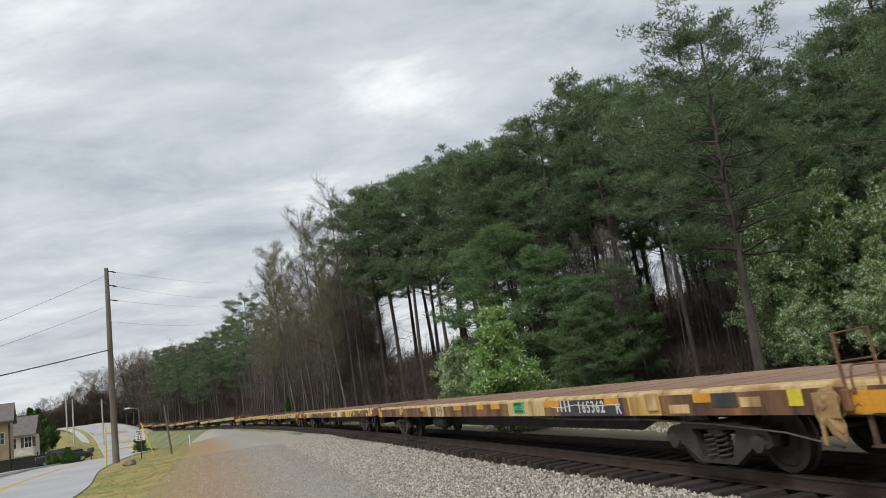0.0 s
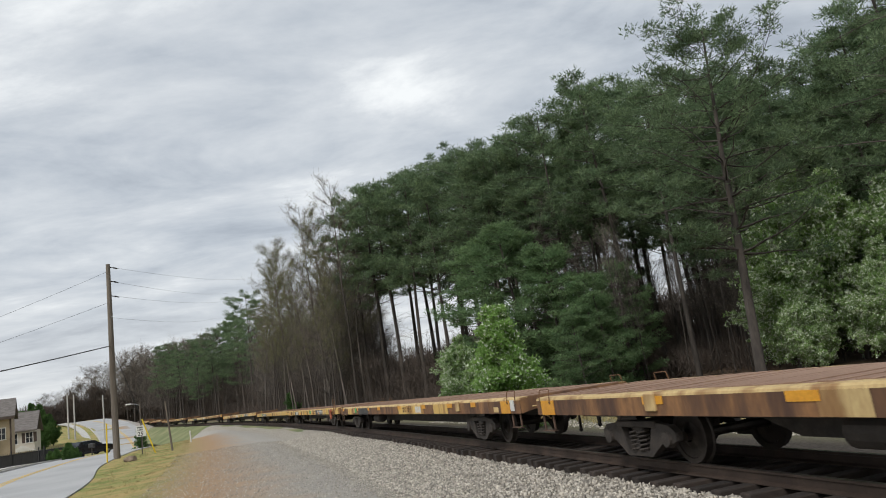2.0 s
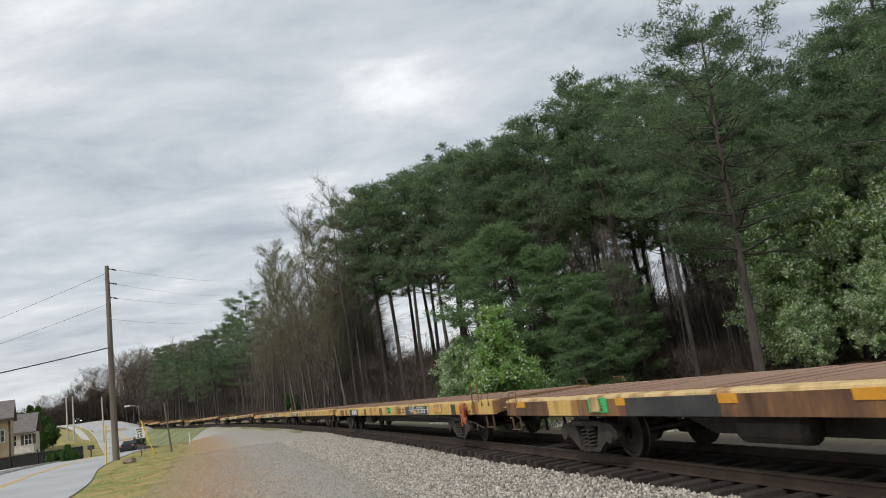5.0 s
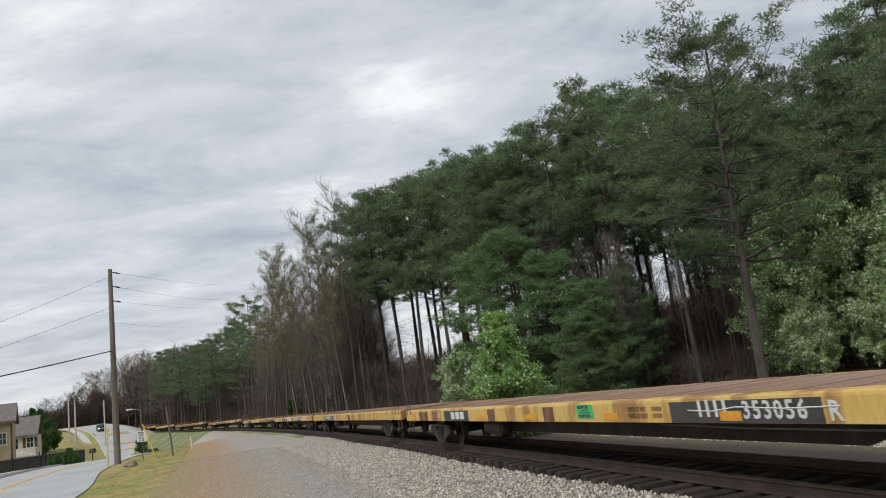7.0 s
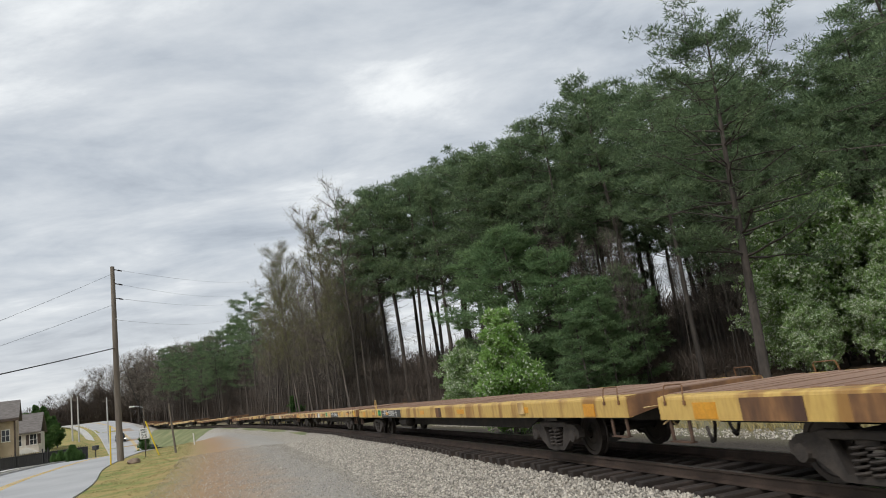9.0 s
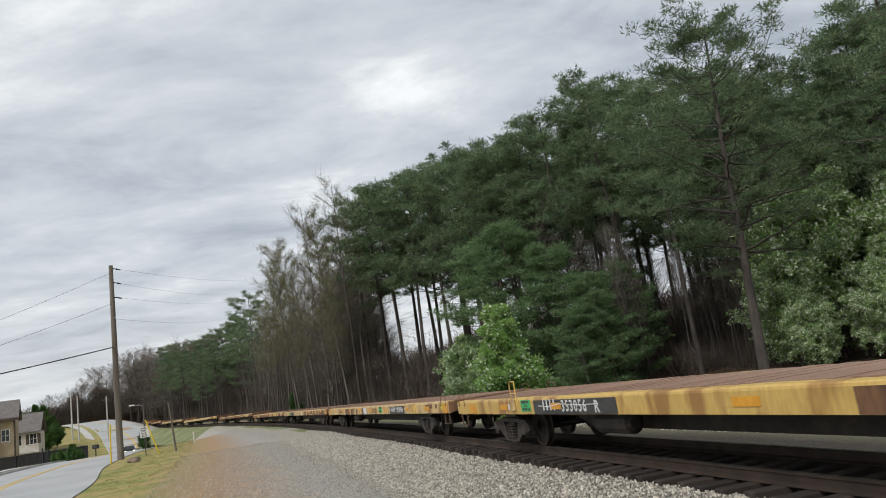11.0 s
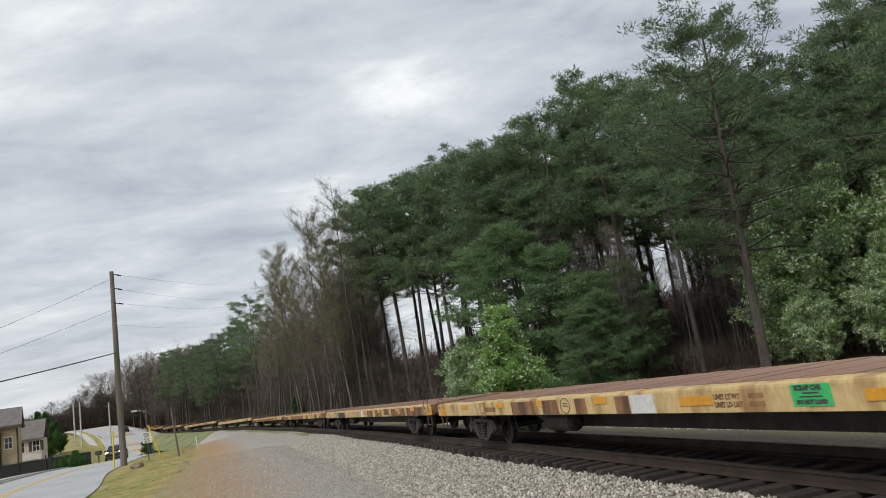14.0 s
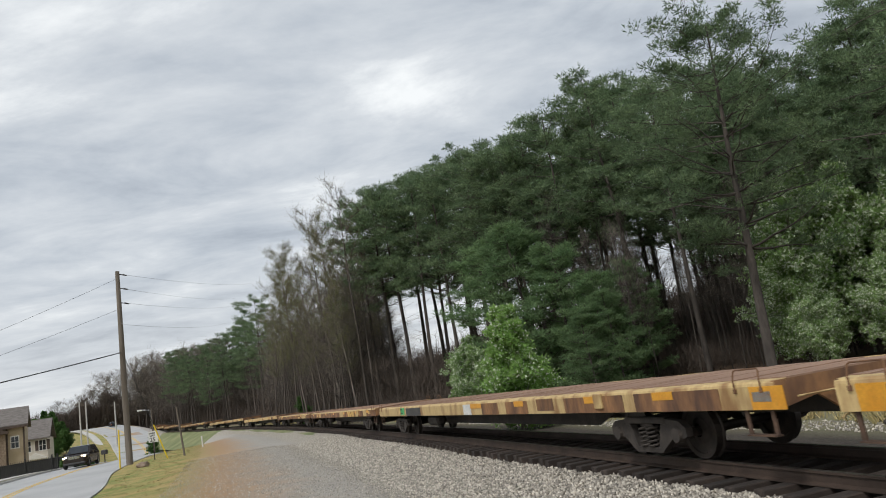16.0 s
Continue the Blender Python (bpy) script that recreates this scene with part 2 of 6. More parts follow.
def box(bm, x0, x1, y0, y1, z0, z1, m=None, bevel=0.0):
    v = [bm.verts.new((x, y, z)) for z in (z0, z1) for y in (y0, y1) for x in (x0, x1)]
    f = [bm.faces.new([v[i] for i in q]) for q in ((0, 2, 3, 1), (4, 5, 7, 6), (0, 1, 5, 4), (2, 6, 7, 3), (0, 4, 6, 2), (1, 3, 7, 5))]
    if bevel:
        es = list({e for q in f for e in q.edges})
        r = bmesh.ops.bevel(bm, geom=es, offset=bevel, segments=1, affect="EDGES")
        v = list({w for q in r["faces"] for w in q.verts} | {w for w in v if w.is_valid})
    if m is not None:
        bmesh.ops.transform(bm, matrix=m, verts=v)
    return v


def tube(bm, pts, rad, sides=6, cap=True):
    """A tube through pts; rad is one radius or one for each point."""
    pts = [Vector(p) for p in pts]
    rads = rad if isinstance(rad, (list, tuple)) else [rad] * len(pts)
    rings = []
    for i, p in enumerate(pts):
        d = (pts[min(i + 1, len(pts) - 1)] - pts[max(i - 1, 0)]).normalized()
        a = d.cross(Vector((0, 0, 1)) if abs(d.z) < 0.9 else Vector((1, 0, 0))).normalized()
        b = d.cross(a)
        rings.append([bm.verts.new(p + rads[i] * (math.cos(k * math.tau / sides) * a + math.sin(k * math.tau / sides) * b)) for k in range(sides)])
    for r, q in zip(rings, rings[1:]):
        for k in range(sides):
            bm.faces.new((r[k], r[(k + 1) % sides], q[(k + 1) % sides], q[k]))
    if cap:
        bm.faces.new(rings[0][::-1])
        bm.faces.new(rings[-1])


def prism(bm, outline, y0, y1):
    """An outline in x and z, pulled from y0 to y1."""
    a = [bm.verts.new((x, y0, z)) for x, z in outline]
    b = [bm.verts.new((x, y1, z)) for x, z in outline]
    n = len(outline)
    bm.faces.new(a)
    bm.faces.new(b[::-1])
    for i in range(n):
        bm.faces.new((a[i], b[i], b[(i + 1) % n], a[(i + 1) % n]))


def array_mesh(name, verts, faces, mats, index=None):
    """A mesh from numpy arrays of corners and of triangles or quads."""
    me = bpy.data.meshes.new(name)
    k = faces.shape[1]
    me.vertices.add(len(verts))
    me.vertices.foreach_set("co", np.asarray(verts, np.float32).ravel())
    me.loops.add(faces.size)
    me.loops.foreach_set("vertex_index", np.asarray(faces, np.int32).ravel())
    me.polygons.add(len(faces))
    me.polygons.foreach_set("loop_start", np.arange(0, faces.size, k, dtype=np.int32))
    me.polygons.foreach_set("loop_total", np.full(len(faces), k, np.int32))
    for m in mats:
        me.materials.append(m)
    if index is not None:
        me.polygons.foreach_set("material_index", np.asarray(index, np.int32))
    me.update(calc_edges=True)
    return me


# ---- the line of the track: near rail, s metres onwards from the crossing point ----
GAUGE = 1.435
DS = 1.0
S_LINE = np.arange(-140, 620 + DS, DS)


def bend(s):
    return np.where(s < -60, 0.0, np.where(s < 64, 0.00092, np.where(s < 126, 0.0034, np.where(s < 140, 0.0, np.where(s < 215, -0.0019, 0.0)))))


_th = np.zeros_like(S_LINE)
_i0 = int(np.argmin(np.abs(S_LINE)))
_c = bend(S_LINE)
_th[_i0:] = 0.3065 + np.concatenate([[0], np.cumsum((_c[_i0:-1] + _c[_i0 + 1:]) / 2 * DS)])
_th[:_i0] = 0.3065 - np.cumsum(((_c[:_i0] + _c[1:_i0 + 1]) / 2 * DS)[::-1])[::-1]
_sx, _sy = -np.sin(_th), np.cos(_th)
_px, _py = np.zeros_like(_th), np.zeros_like(_th)
_px[_i0 + 1:] = np.cumsum((_sx[_i0:-1] + _sx[_i0 + 1:]) / 2 * DS)
_py[_i0 + 1:] = np.cumsum((_sy[_i0:-1] + _sy[_i0 + 1:]) / 2 * DS)
_px[:_i0] = -np.cumsum(((_sx[:_i0] + _sx[1:_i0 + 1]) / 2 * DS)[::-1])[::-1]
_py[:_i0] = -np.cumsum(((_sy[:_i0] + _sy[1:_i0 + 1]) / 2 * DS)[::-1])[::-1]
_px += 3.71
_py += 10.0


def rail_z(s):
    u = np.maximum(np.asarray(s, float) - 72, 0)
    return 0.0011 * np.asarray(s, float) + 0.0135 * (u - 12 * (1 - np.exp(-u / 12)))


def on_track(s, lat=0.0, up=0.0):
    """A point lat metres left of the near rail, and the heading there."""
    th = float(np.interp(s, S_LINE, _th))
    return (float(np.interp(s, S_LINE, _px)) - math.cos(th) * lat, float(np.interp(s, S_LINE, _py)) - math.sin(th) * lat, float(rail_z(s)) + up), th


def track_pose(s, lat=-GAUGE / 2, up=0.0):
    p, th = on_track(s, lat, up)
    return pose(*p, 0, 0, 90 + math.degrees(th))


def track_coords(x, y):
    """s and lat of many points."""
    x, y = np.asarray(x, float), np.asarray(y, float)
    s, lat = np.empty(len(x)), np.empty(len(x))
    lx, ly, lt, ls = _px[::4], _py[::4], _th[::4], S_LINE[::4]
    for a in range(0, len(x), 4000):
        k = slice(a, a + 4000)
        dx, dy = x[k, None] - lx, y[k, None] - ly
        j = np.argmin(dx * dx + dy * dy, axis=1)
        ex, ey = x[k] - lx[j], y[k] - ly[j]
        s[k] = ls[j] + ex * -np.sin(lt[j]) + ey * np.cos(lt[j])
        lat[k] = -ex * np.cos(lt[j]) - ey * np.sin(lt[j])
    return s, lat


def smooth(a, b, v):
    u = np.clip((v - a) / (b - a), 0, 1)
    return u * u * (3 - 2 * u)


# ---- the road's line: x, y, half width, height ----
ROAD = [(-3, -30, 4.6, -0.9), (-9, -5, 4.6, -0.75), (-15.5, 14, 4.7, -0.5), (-20.8, 29, 4.8, -0.36), (-26.8, 43, 4.5, -0.26), (-30.7, 57, 4.0, -0.1), (-33.6, 68, 3.9, -0.25), (-37.5, 79.5, 3.9, -0.7),
        (-42.6, 93.6, 4.0, -1.7), (-50, 110, 4.0, -2.6), (-60, 131, 4.6, -2.3), (-71, 152, 5.2, -0.5), (-83, 172, 4.7, 1.7), (-97, 194, 4.7, 4.0), (-113, 216, 4.7, 5.7), (-131, 238, 4.7, 6.0), (-160, 270, 4.7, 5.0)]


def spline(rows, n):
    """Points on a smooth line through rows (Catmull-Rom)."""
    r = np.array(rows, float)
    out = []
    for i in range(len(r) - 1):
        p0, p1, p2, p3 = r[max(i - 1, 0)], r[i], r[i + 1], r[min(i + 2, len(r) - 1)]
        for u in np.linspace(0, 1, n, endpoint=False):
            out.append(0.5 * (2 * p1 + (p2 - p0) * u + (2 * p0 - 5 * p1 + 4 * p2 - p3) * u ** 2 + (3 * p1 - p0 - 3 * p2 + p3) * u ** 3))
    out.append(r[-1])
    return np.array(out)


ROADLINE = spline(ROAD, 10)


def road_coords(x, y):
    """Distance from the road's centre, its half width and height there."""
    dist, half, z = np.empty(len(x)), np.empty(len(x)), np.empty(len(x))
    for a in range(0, len(x), 4000):
        k = slice(a, a + 4000)
        q = (x[k, None] - ROADLINE[:, 0]) ** 2 + (y[k, None] - ROADLINE[:, 1]) ** 2
        j = np.argmin(q, axis=1)
        dist[k], half[k], z[k] = np.sqrt(q[np.arange(len(j)), j]), ROADLINE[j, 2], ROADLINE[j, 3]
    return dist, half, z


def ground_height(x, y):
    x, y = np.asarray(x, float), np.asarray(y, float)
    s, lat = track_coords(x, y)
    zr = rail_z(np.clip(s, -100, 500)) * np.where(lat > 0, 1 - smooth(12, 45, lat), 1.0)
    prof = np.interp(lat, [-60, -25, -8, -4.2, -2.75, 0.85, 2.9, 4.5, 9, 13, 20, 40, 60], [0.3, -0.5, -0.75, -0.72, -0.31, -0.31, -0.48, -0.3, -0.22, -0.25, -0.2, 0.0, 0.0])
    z = zr + prof
    far = np.hypot(x, y)
    hill = smooth(120, 230, far) * smooth(8, 40, lat) * 6.0 - smooth(70, 110, far) * (1 - smooth(140, 190, far)) * smooth(14, 22, lat) * 1.2
    z = z + hill + smooth(240, 700, far) * 6 * (lat > 0) + 0.06 * np.sin(x * 0.31 + 1) * np.sin(y * 0.23)
    dist, half, rz = road_coords(x, y)
    w = 1 - smooth(half + 0.3, half + 7.0, dist)
    return z * (1 - w) + (rz - 0.035) * w, s, lat, dist - half


def ground_at(x, y):
    return float(ground_height(np.array([x]), np.array([y]))[0][0])


def ground_material():
    m = bpy.data.materials.new("ground_gravel_dirt_grass")
    m.use_nodes = True
    nt = m.node_tree
    N, L = nt.nodes, nt.links
    b = N["Principled BSDF"]
    b.inputs["Roughness"].default_value = 0.95
    b.inputs["Specular IOR Level"].default_value = 0.2
    co = N.new("ShaderNodeTexCoord")

    def noise_tex(scale, detail=6, rough=0.6):
        n = N.new("ShaderNodeTexNoise")
        n.inputs["Scale"].default_value, n.inputs["Detail"].default_value, n.inputs["Roughness"].default_value = scale, detail, rough
        L.new(co.outputs["Object"], n.inputs["Vector"])
        return n.outputs[0]

    def ramp(src, p0, c0, p1, c1):
        r = N.new("ShaderNodeValToRGB")
        r.color_ramp.elements[0].position, r.color_ramp.elements[1].position = p0, p1
        r.color_ramp.elements[0].color, r.color_ramp.elements[1].color = (*c0, 1), (*c1, 1)
        L.new(src, r.inputs[0])
        return r.outputs[0]

    def mix(fac, a, c):
        x = N.new("ShaderNodeMix")
        x.data_type = "RGBA"
        L.new(fac, x.inputs[0])
        L.new(a, x.inputs[6])
        L.new(c, x.inputs[7])
        return x.outputs[2]

    def band(src, wob, amp, p0, p1):
        """0 below p0, 1 above p1, with a wandering edge."""
        a = N.new("ShaderNodeMath")
        a.operation = "MULTIPLY_ADD"
        L.new(wob, a.inputs[0])
        a.inputs[1].default_value = amp
        L.new(src, a.inputs[2])
        r = N.new("ShaderNodeMapRange")
        r.inputs[1].default_value, r.inputs[2].default_value = p0 + amp / 2, p1 + amp / 2
        L.new(a.outputs[0], r.inputs[0])
        return r.outputs[0]

    at = N.new("ShaderNodeAttribute")
    at.attribute_name = "lat"
    lat = at.outputs["Fac"]
    n_big, n_mid, n_fine, n_grain = noise_tex(0.12), noise_tex(0.55, 8, 0.7), noise_tex(2.6, 8, 0.75), noise_tex(16.0, 8, 0.8)
    gravel = mix(n_fine, ramp(n_grain, 0.34, (0.17, 0.16, 0.14), 0.64, (0.5, 0.47, 0.42)), ramp(n_mid, 0.3, (0.28, 0.26, 0.23), 0.7, (0.42, 0.39, 0.35)))
    ballast = ramp(n_grain, 0.36, (0.13, 0.118, 0.1), 0.62, (0.5, 0.455, 0.385))
    dirt = mix(n_fine, ramp(n_mid, 0.3, (0.33, 0.205, 0.12), 0.7, (0.45, 0.31, 0.195)), ramp(n_grain, 0.35, (0.24, 0.145, 0.08), 0.7, (0.47, 0.33, 0.2)))
    straw = mix(n_fine, ramp(n_grain, 0.3, (0.26, 0.2, 0.08), 0.7, (0.48, 0.38, 0.18)), ramp(n_mid, 0.35, (0.38, 0.27, 0.1), 0.7, (0.42, 0.35, 0.15)))
    green = ramp(n_grain, 0.3, (0.1, 0.14, 0.035), 0.7, (0.24, 0.28, 0.08))
    grass = mix(ramp(n_mid, 0.42, (0, 0, 0), 0.62, (1, 1, 1)), straw, green)
    litter = mix(n_fine, ramp(n_mid, 0.3, (0.07, 0.045, 0.03), 0.7, (0.15, 0.1, 0.065)), ramp(n_grain, 0.3, (0.05, 0.035, 0.025), 0.7, (0.19, 0.13, 0.085)))
    # track grime plus the train's shade, both put into this near-black ballast colour
    stained_shaded = ramp(n_grain, 0.35, (0.02, 0.017, 0.015), 0.68, (0.1, 0.085, 0.07))
    col = mix(band(lat, n_mid, 0.4, 0.15, 0.6), stained_shaded, ballast)
    col = mix(band(lat, n_mid, 1.0, 2.6, 3.6), col, gravel)
    col = mix(band(lat, n_mid, 4.5, 5.0, 7.4), col, dirt)
    col = mix(band(lat, n_fine, 4.5, 7.6, 10.0), col, grass)
    # beyond the track: ballast with painted train shade, rough grass, then leaf litter under the trees
    neg = N.new("ShaderNodeMath")
    neg.operation = "MULTIPLY"
    neg.inputs[1].default_value = -1
    L.new(lat, neg.inputs[0])
    col = mix(band(neg.outputs[0], n_mid, 1.0, 5.4, 7.0), col, mix(n_fine, ramp(n_grain, 0.3, (0.12, 0.11, 0.08), 0.7, (0.3, 0.27, 0.2)), ramp(n_mid, 0.35, (0.2, 0.17, 0.09), 0.65, (0.13, 0.15, 0.06))))
    col = mix(band(neg.outputs[0], n_mid, 2.0, 9.0, 13.0), col, litter)
    L.new(col, b.inputs["Base Color"])
    bp = N.new("ShaderNodeBump")
    bp.inputs["Strength"].default_value, bp.inputs["Distance"].default_value = 0.8, 0.04
    L.new(n_grain, bp.inputs["Height"])
    L.new(bp.outputs[0], b.inputs["Normal"])
    return m


def build_ground():
    radii = np.concatenate([[0.0], 1.5 * 1.036 ** np.arange(0, 205)])
    radii = radii[radii < 1900]
    ang = np.concatenate([np.linspace(-42, 42, 300), np.linspace(42, 318, 90)[1:-1]])
    A, R = np.meshgrid(np.radians(ang), radii[1:])
    x, y = np.concatenate([[0], (R * np.sin(A)).ravel()]), np.concatenate([[0], (R * np.cos(A)).ravel()])
    z, s, lat, edge = ground_height(x, y)
    n, rows = len(ang), len(radii) - 1
    i = np.arange(rows - 1)[:, None] * n + np.arange(n)[None] + 1
    j = np.arange(rows - 1)[:, None] * n + (np.arange(n)[None] + 1) % n + 1
    quads = np.stack([i, j, j + n, i + n], -1).reshape(-1, 4)
    fan = np.stack([np.zeros(n, int), (np.arange(n) + 1) % n + 1, np.arange(n) + 1, np.arange(n) + 1], -1)[:, :3]
    # the middle fan is closed with small quads made of two triangles' corners
    me = bpy.data.meshes.new("ground")
    faces = [tuple(q) for q in quads[:, ::-1].tolist()] + [tuple(f) for f in fan[:, ::-1].tolist()]
    me.from_pydata(np.stack([x, y, z], 1).tolist(), [], faces)
    at = me.attributes.new("lat", "FLOAT", "POINT")
    at.data.foreach_set("value", lat.astype(np.float32))
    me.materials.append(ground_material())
    me.flip_normals() if me.polygons[0].normal.z < 0 else None
    for p in me.polygons:
        p.use_smooth = True
    tagged(new("ground", me), "gravel, red dirt and straw-coloured grass beside the track", "ground", kind="structure")


build_ground()


def strip(name, line, a, b, up, mat, label, category):
    """A band along a line of (x, y, half width, z), from a to b across it (metres from the centre, left positive)."""
    p = line[:, :2]
    t = np.gradient(p, axis=0)
    t /= np.linalg.norm(t, axis=1)[:, None]
    nrm = np.stack([-t[:, 1], t[:, 0]], 1)
    a, b = (np.broadcast_to(v, len(p)) for v in (a, b))
    bm = bmesh.new()
    prev = None
    for i in range(len(p)):
        w = [bm.verts.new((*(p[i] + nrm[i] * o), line[i, 3] + u)) for o, u in ((a[i], up), (b[i], up), (b[i], up - 0.25), (a[i], up - 0.25))]
        if prev:
            for k in range(4):
                bm.faces.new((prev[k], prev[(k + 1) % 4], w[(k + 1) % 4], w[k]))
        prev = w
    bmesh.ops.recalc_face_normals(bm, faces=bm.faces)
    return tagged(part(name, bm, mat), label, category, kind="structure")


HALF = ROADLINE[:, 2]
strip("road", ROADLINE, -HALF, HALF, 0.02, M_ASPHALT, "pale worn asphalt two-lane road", "road")
strip("road_line", ROADLINE, 0.08, 0.24, 0.03, M_LINE, "double yellow centre line on the road", "road marking")
strip("road_line", ROADLINE, -0.24, -0.08, 0.03, M_LINE, "double yellow centre line on the road", "road marking")
strip("kerb", ROADLINE, HALF, HALF + 0.25, 0.15, M_CONC, "pale concrete kerb along the road", "kerb")
strip("pavement", ROADLINE, HALF + 1.6, HALF + 3.1, 0.12, M_CONC, "pale concrete footpath beside the road", "pavement")


# ---- railway track ----
def rail_mesh(lat, s0, s1, step):
    prof = [(-0.07, -0.18), (0.07, -0.18), (0.07, -0.165), (0.012, -0.14), (0.012, -0.045), (0.036, -0.035), (0.036, -0.004), (0.03, 0), (-0.03, 0), (-0.036, -0.004), (-0.036, -0.035), (-0.012, -0.045), (-0.012, -0.14), (-0.07, -0.165)]
    bm = bmesh.new()
    prev = None
    for s in np.arange(s0, s1, step):
        ring = [bm.verts.new(on_track(s, lat + a, h)[0]) for a, h in prof]
        if prev:
            for k in range(len(prof)):
                f = bm.faces.new((prev[k], prev[(k + 1) % len(prof)], ring[(k + 1) % len(prof)], ring[k]))
                f.material_index = 1 if k in (6, 7, 8) else 0
        prev = ring
    bmesh.ops.recalc_face_normals(bm, faces=bm.faces)
    return bm


track = thing("railway_track", "single railway track on grey ballast", "railway track", kind="structure")
for lat in (0.0, -GAUGE):
    r = part("rail", rail_mesh(lat, -40, 420, 2.0), M_RAIL, track, "rusty rail with a worn head")
    r.data.materials.append(M_RAILTOP)


def build_ties():
    bm = bmesh.new()
    box(bm, -0.115, 0.115, -1.3, 1.3, -0.36, -0.185, bevel=0.012)
    me = part("tie", bm, M_TIE, track).data
    rng = random.Random(5)
    first = True
    for k in range(300):
        s = -10 + k * 0.5
        m = track_pose(s, -GAUGE / 2 + rng.uniform(-0.05, 0.05), rng.uniform(-0.015, 0.006)) @ pose(0, 0, 0, 0, 0, rng.uniform(-1.5, 1.5))
        if first:
            bpy.data.objects["tie"].matrix_basis, first = m, False
        else:
            share("tie", me, track, m)


build_ties()


def build_bed():
    """The raised bank under the far part of the line."""
    bm = bmesh.new()
    prev = None
    for s in np.arange(40, 420, 2.0):
        drop_z = 0.04 * min(1, (s - 40) / 10)
        ring = [bm.verts.new(on_track(s, a, h + drop_z)[0]) for a, h in ((6.5, -2.6), (1.2, -0.34), (-2.7, -0.34), (-7.0, -2.6))]
        if prev:
            for k in range(3):
                bm.faces.new((prev[k], prev[k + 1], ring[k + 1], ring[k]))
        prev = ring
    bmesh.ops.recalc_face_normals(bm, faces=bm.faces)
    part("embankment", bm, M_BED, track, "grassy embankment under the track")


build_bed()


def build_ballast():
    """Loose stones on the shoulder that the camera sees."""
    rng = np.random.default_rng(3)
    n = 96000
    s = -8 + 46 * rng.random(n) ** 1.5
    pick = rng.random(n)
    lat = np.where(pick < 0.5, 0.45 + 3.4 * rng.random(n), np.where(pick < 0.94, 3.4 + 6.0 * rng.random(n) ** 1.5, -6.2 - 1.4 * rng.random(n)))
    th = np.interp(s, S_LINE, _th)
    x, y = np.interp(s, S_LINE, _px) - np.cos(th) * lat, np.interp(s, S_LINE, _py) - np.sin(th) * lat
    z = ground_height(x, y)[0]
    base = np.array([(1, 0, 0), (-1, 0, 0), (0, 1, 0), (0, -1, 0), (0, 0, 1), (0, 0, -1)], float)
    tri = np.array([(0, 2, 4), (2, 1, 4), (1, 3, 4), (3, 0, 4), (2, 0, 5), (1, 2, 5), (3, 1, 5), (0, 3, 5)])
    size = rng.uniform(0.02, 0.046, n) * np.where(lat > 3.4, 0.42, 1.0)
    q = rng.normal(size=(n, 4))
    q /= np.linalg.norm(q, axis=1)[:, None]
    w, a, b, c = q.T
    rot = np.stack([1 - 2 * (b * b + c * c), 2 * (a * b - w * c), 2 * (a * c + w * b), 2 * (a * b + w * c), 1 - 2 * (a * a + c * c), 2 * (b * c - w * a), 2 * (a * c - w * b), 2 * (b * c + w * a), 1 - 2 * (a * a + b * b)], -1).reshape(n, 3, 3)
    pts = base[None] * rng.uniform(0.6, 1.3, (n, 6, 1)) * np.array([1.2, 0.9, 0.7])
    pts = np.einsum("nij,nkj->nki", rot, pts) * size[:, None, None] + np.stack([x, y, z + 0.012], 1)[:, None]
    faces = (tri[None] + (np.arange(n) * 6)[:, None, None]).reshape(-1, 3)
    tagged(new("ballast_stones", array_mesh("ballast_stones", pts.reshape(-1, 3), faces, [M_STONE])), "loose grey crushed-stone ballast along the track", "ballast", kind="stuff")


build_ballast()

# ---- trees ----
def limb_arrays(paths, sides=4):
    """Tubes for many paths; each path is an array of x, y, z, radius."""
    V, F, o = [], [], 0
    ks = np.arange(sides) * (2 * np.pi / sides)
    for p in paths:
        n = len(p)
        d = np.gradient(p[:, :3], axis=0)
        d /= np.linalg.norm(d, axis=1)[:, None] + 1e-9
        ref = np.where(np.abs(d[:, 2:3]) < 0.9, np.array([[0, 0, 1.0]]), np.array([[1.0, 0, 0]]))
        a = np.cross(d, ref)
        a /= np.linalg.norm(a, axis=1)[:, None] + 1e-9
        b = np.cross(d, a)
        V.append((p[:, None, :3] + p[:, None, 3:4] * (np.cos(ks)[None, :, None] * a[:, None] + np.sin(ks)[None, :, None] * b[:, None])).reshape(-1, 3))
        i = np.arange(n - 1)[:, None] * sides + np.arange(sides)[None]
        j = np.arange(n - 1)[:, None] * sides + (np.arange(sides)[None] + 1) % sides
        F.append((np.stack([i, j, j + sides, i + sides], -1) + o).reshape(-1, 4))
        o += n * sides
    return np.concatenate(V), np.concatenate(F)


def wander(rng, start, way, length, r0, r1, n, droop=0.0, wob=0.12):
    p = np.zeros((n, 4))
    p[0, :3] = start
    w = np.array(way, float)
    w /= np.linalg.norm(w)
    for i in range(1, n):
        w = w + rng.normal(size=3) * wob + np.array([0, 0, droop])
        w /= np.linalg.norm(w)
        p[i, :3] = p[i - 1, :3] + w * length / (n - 1)
    p[:, 3] = np.linspace(r0, r1, n)
    return p


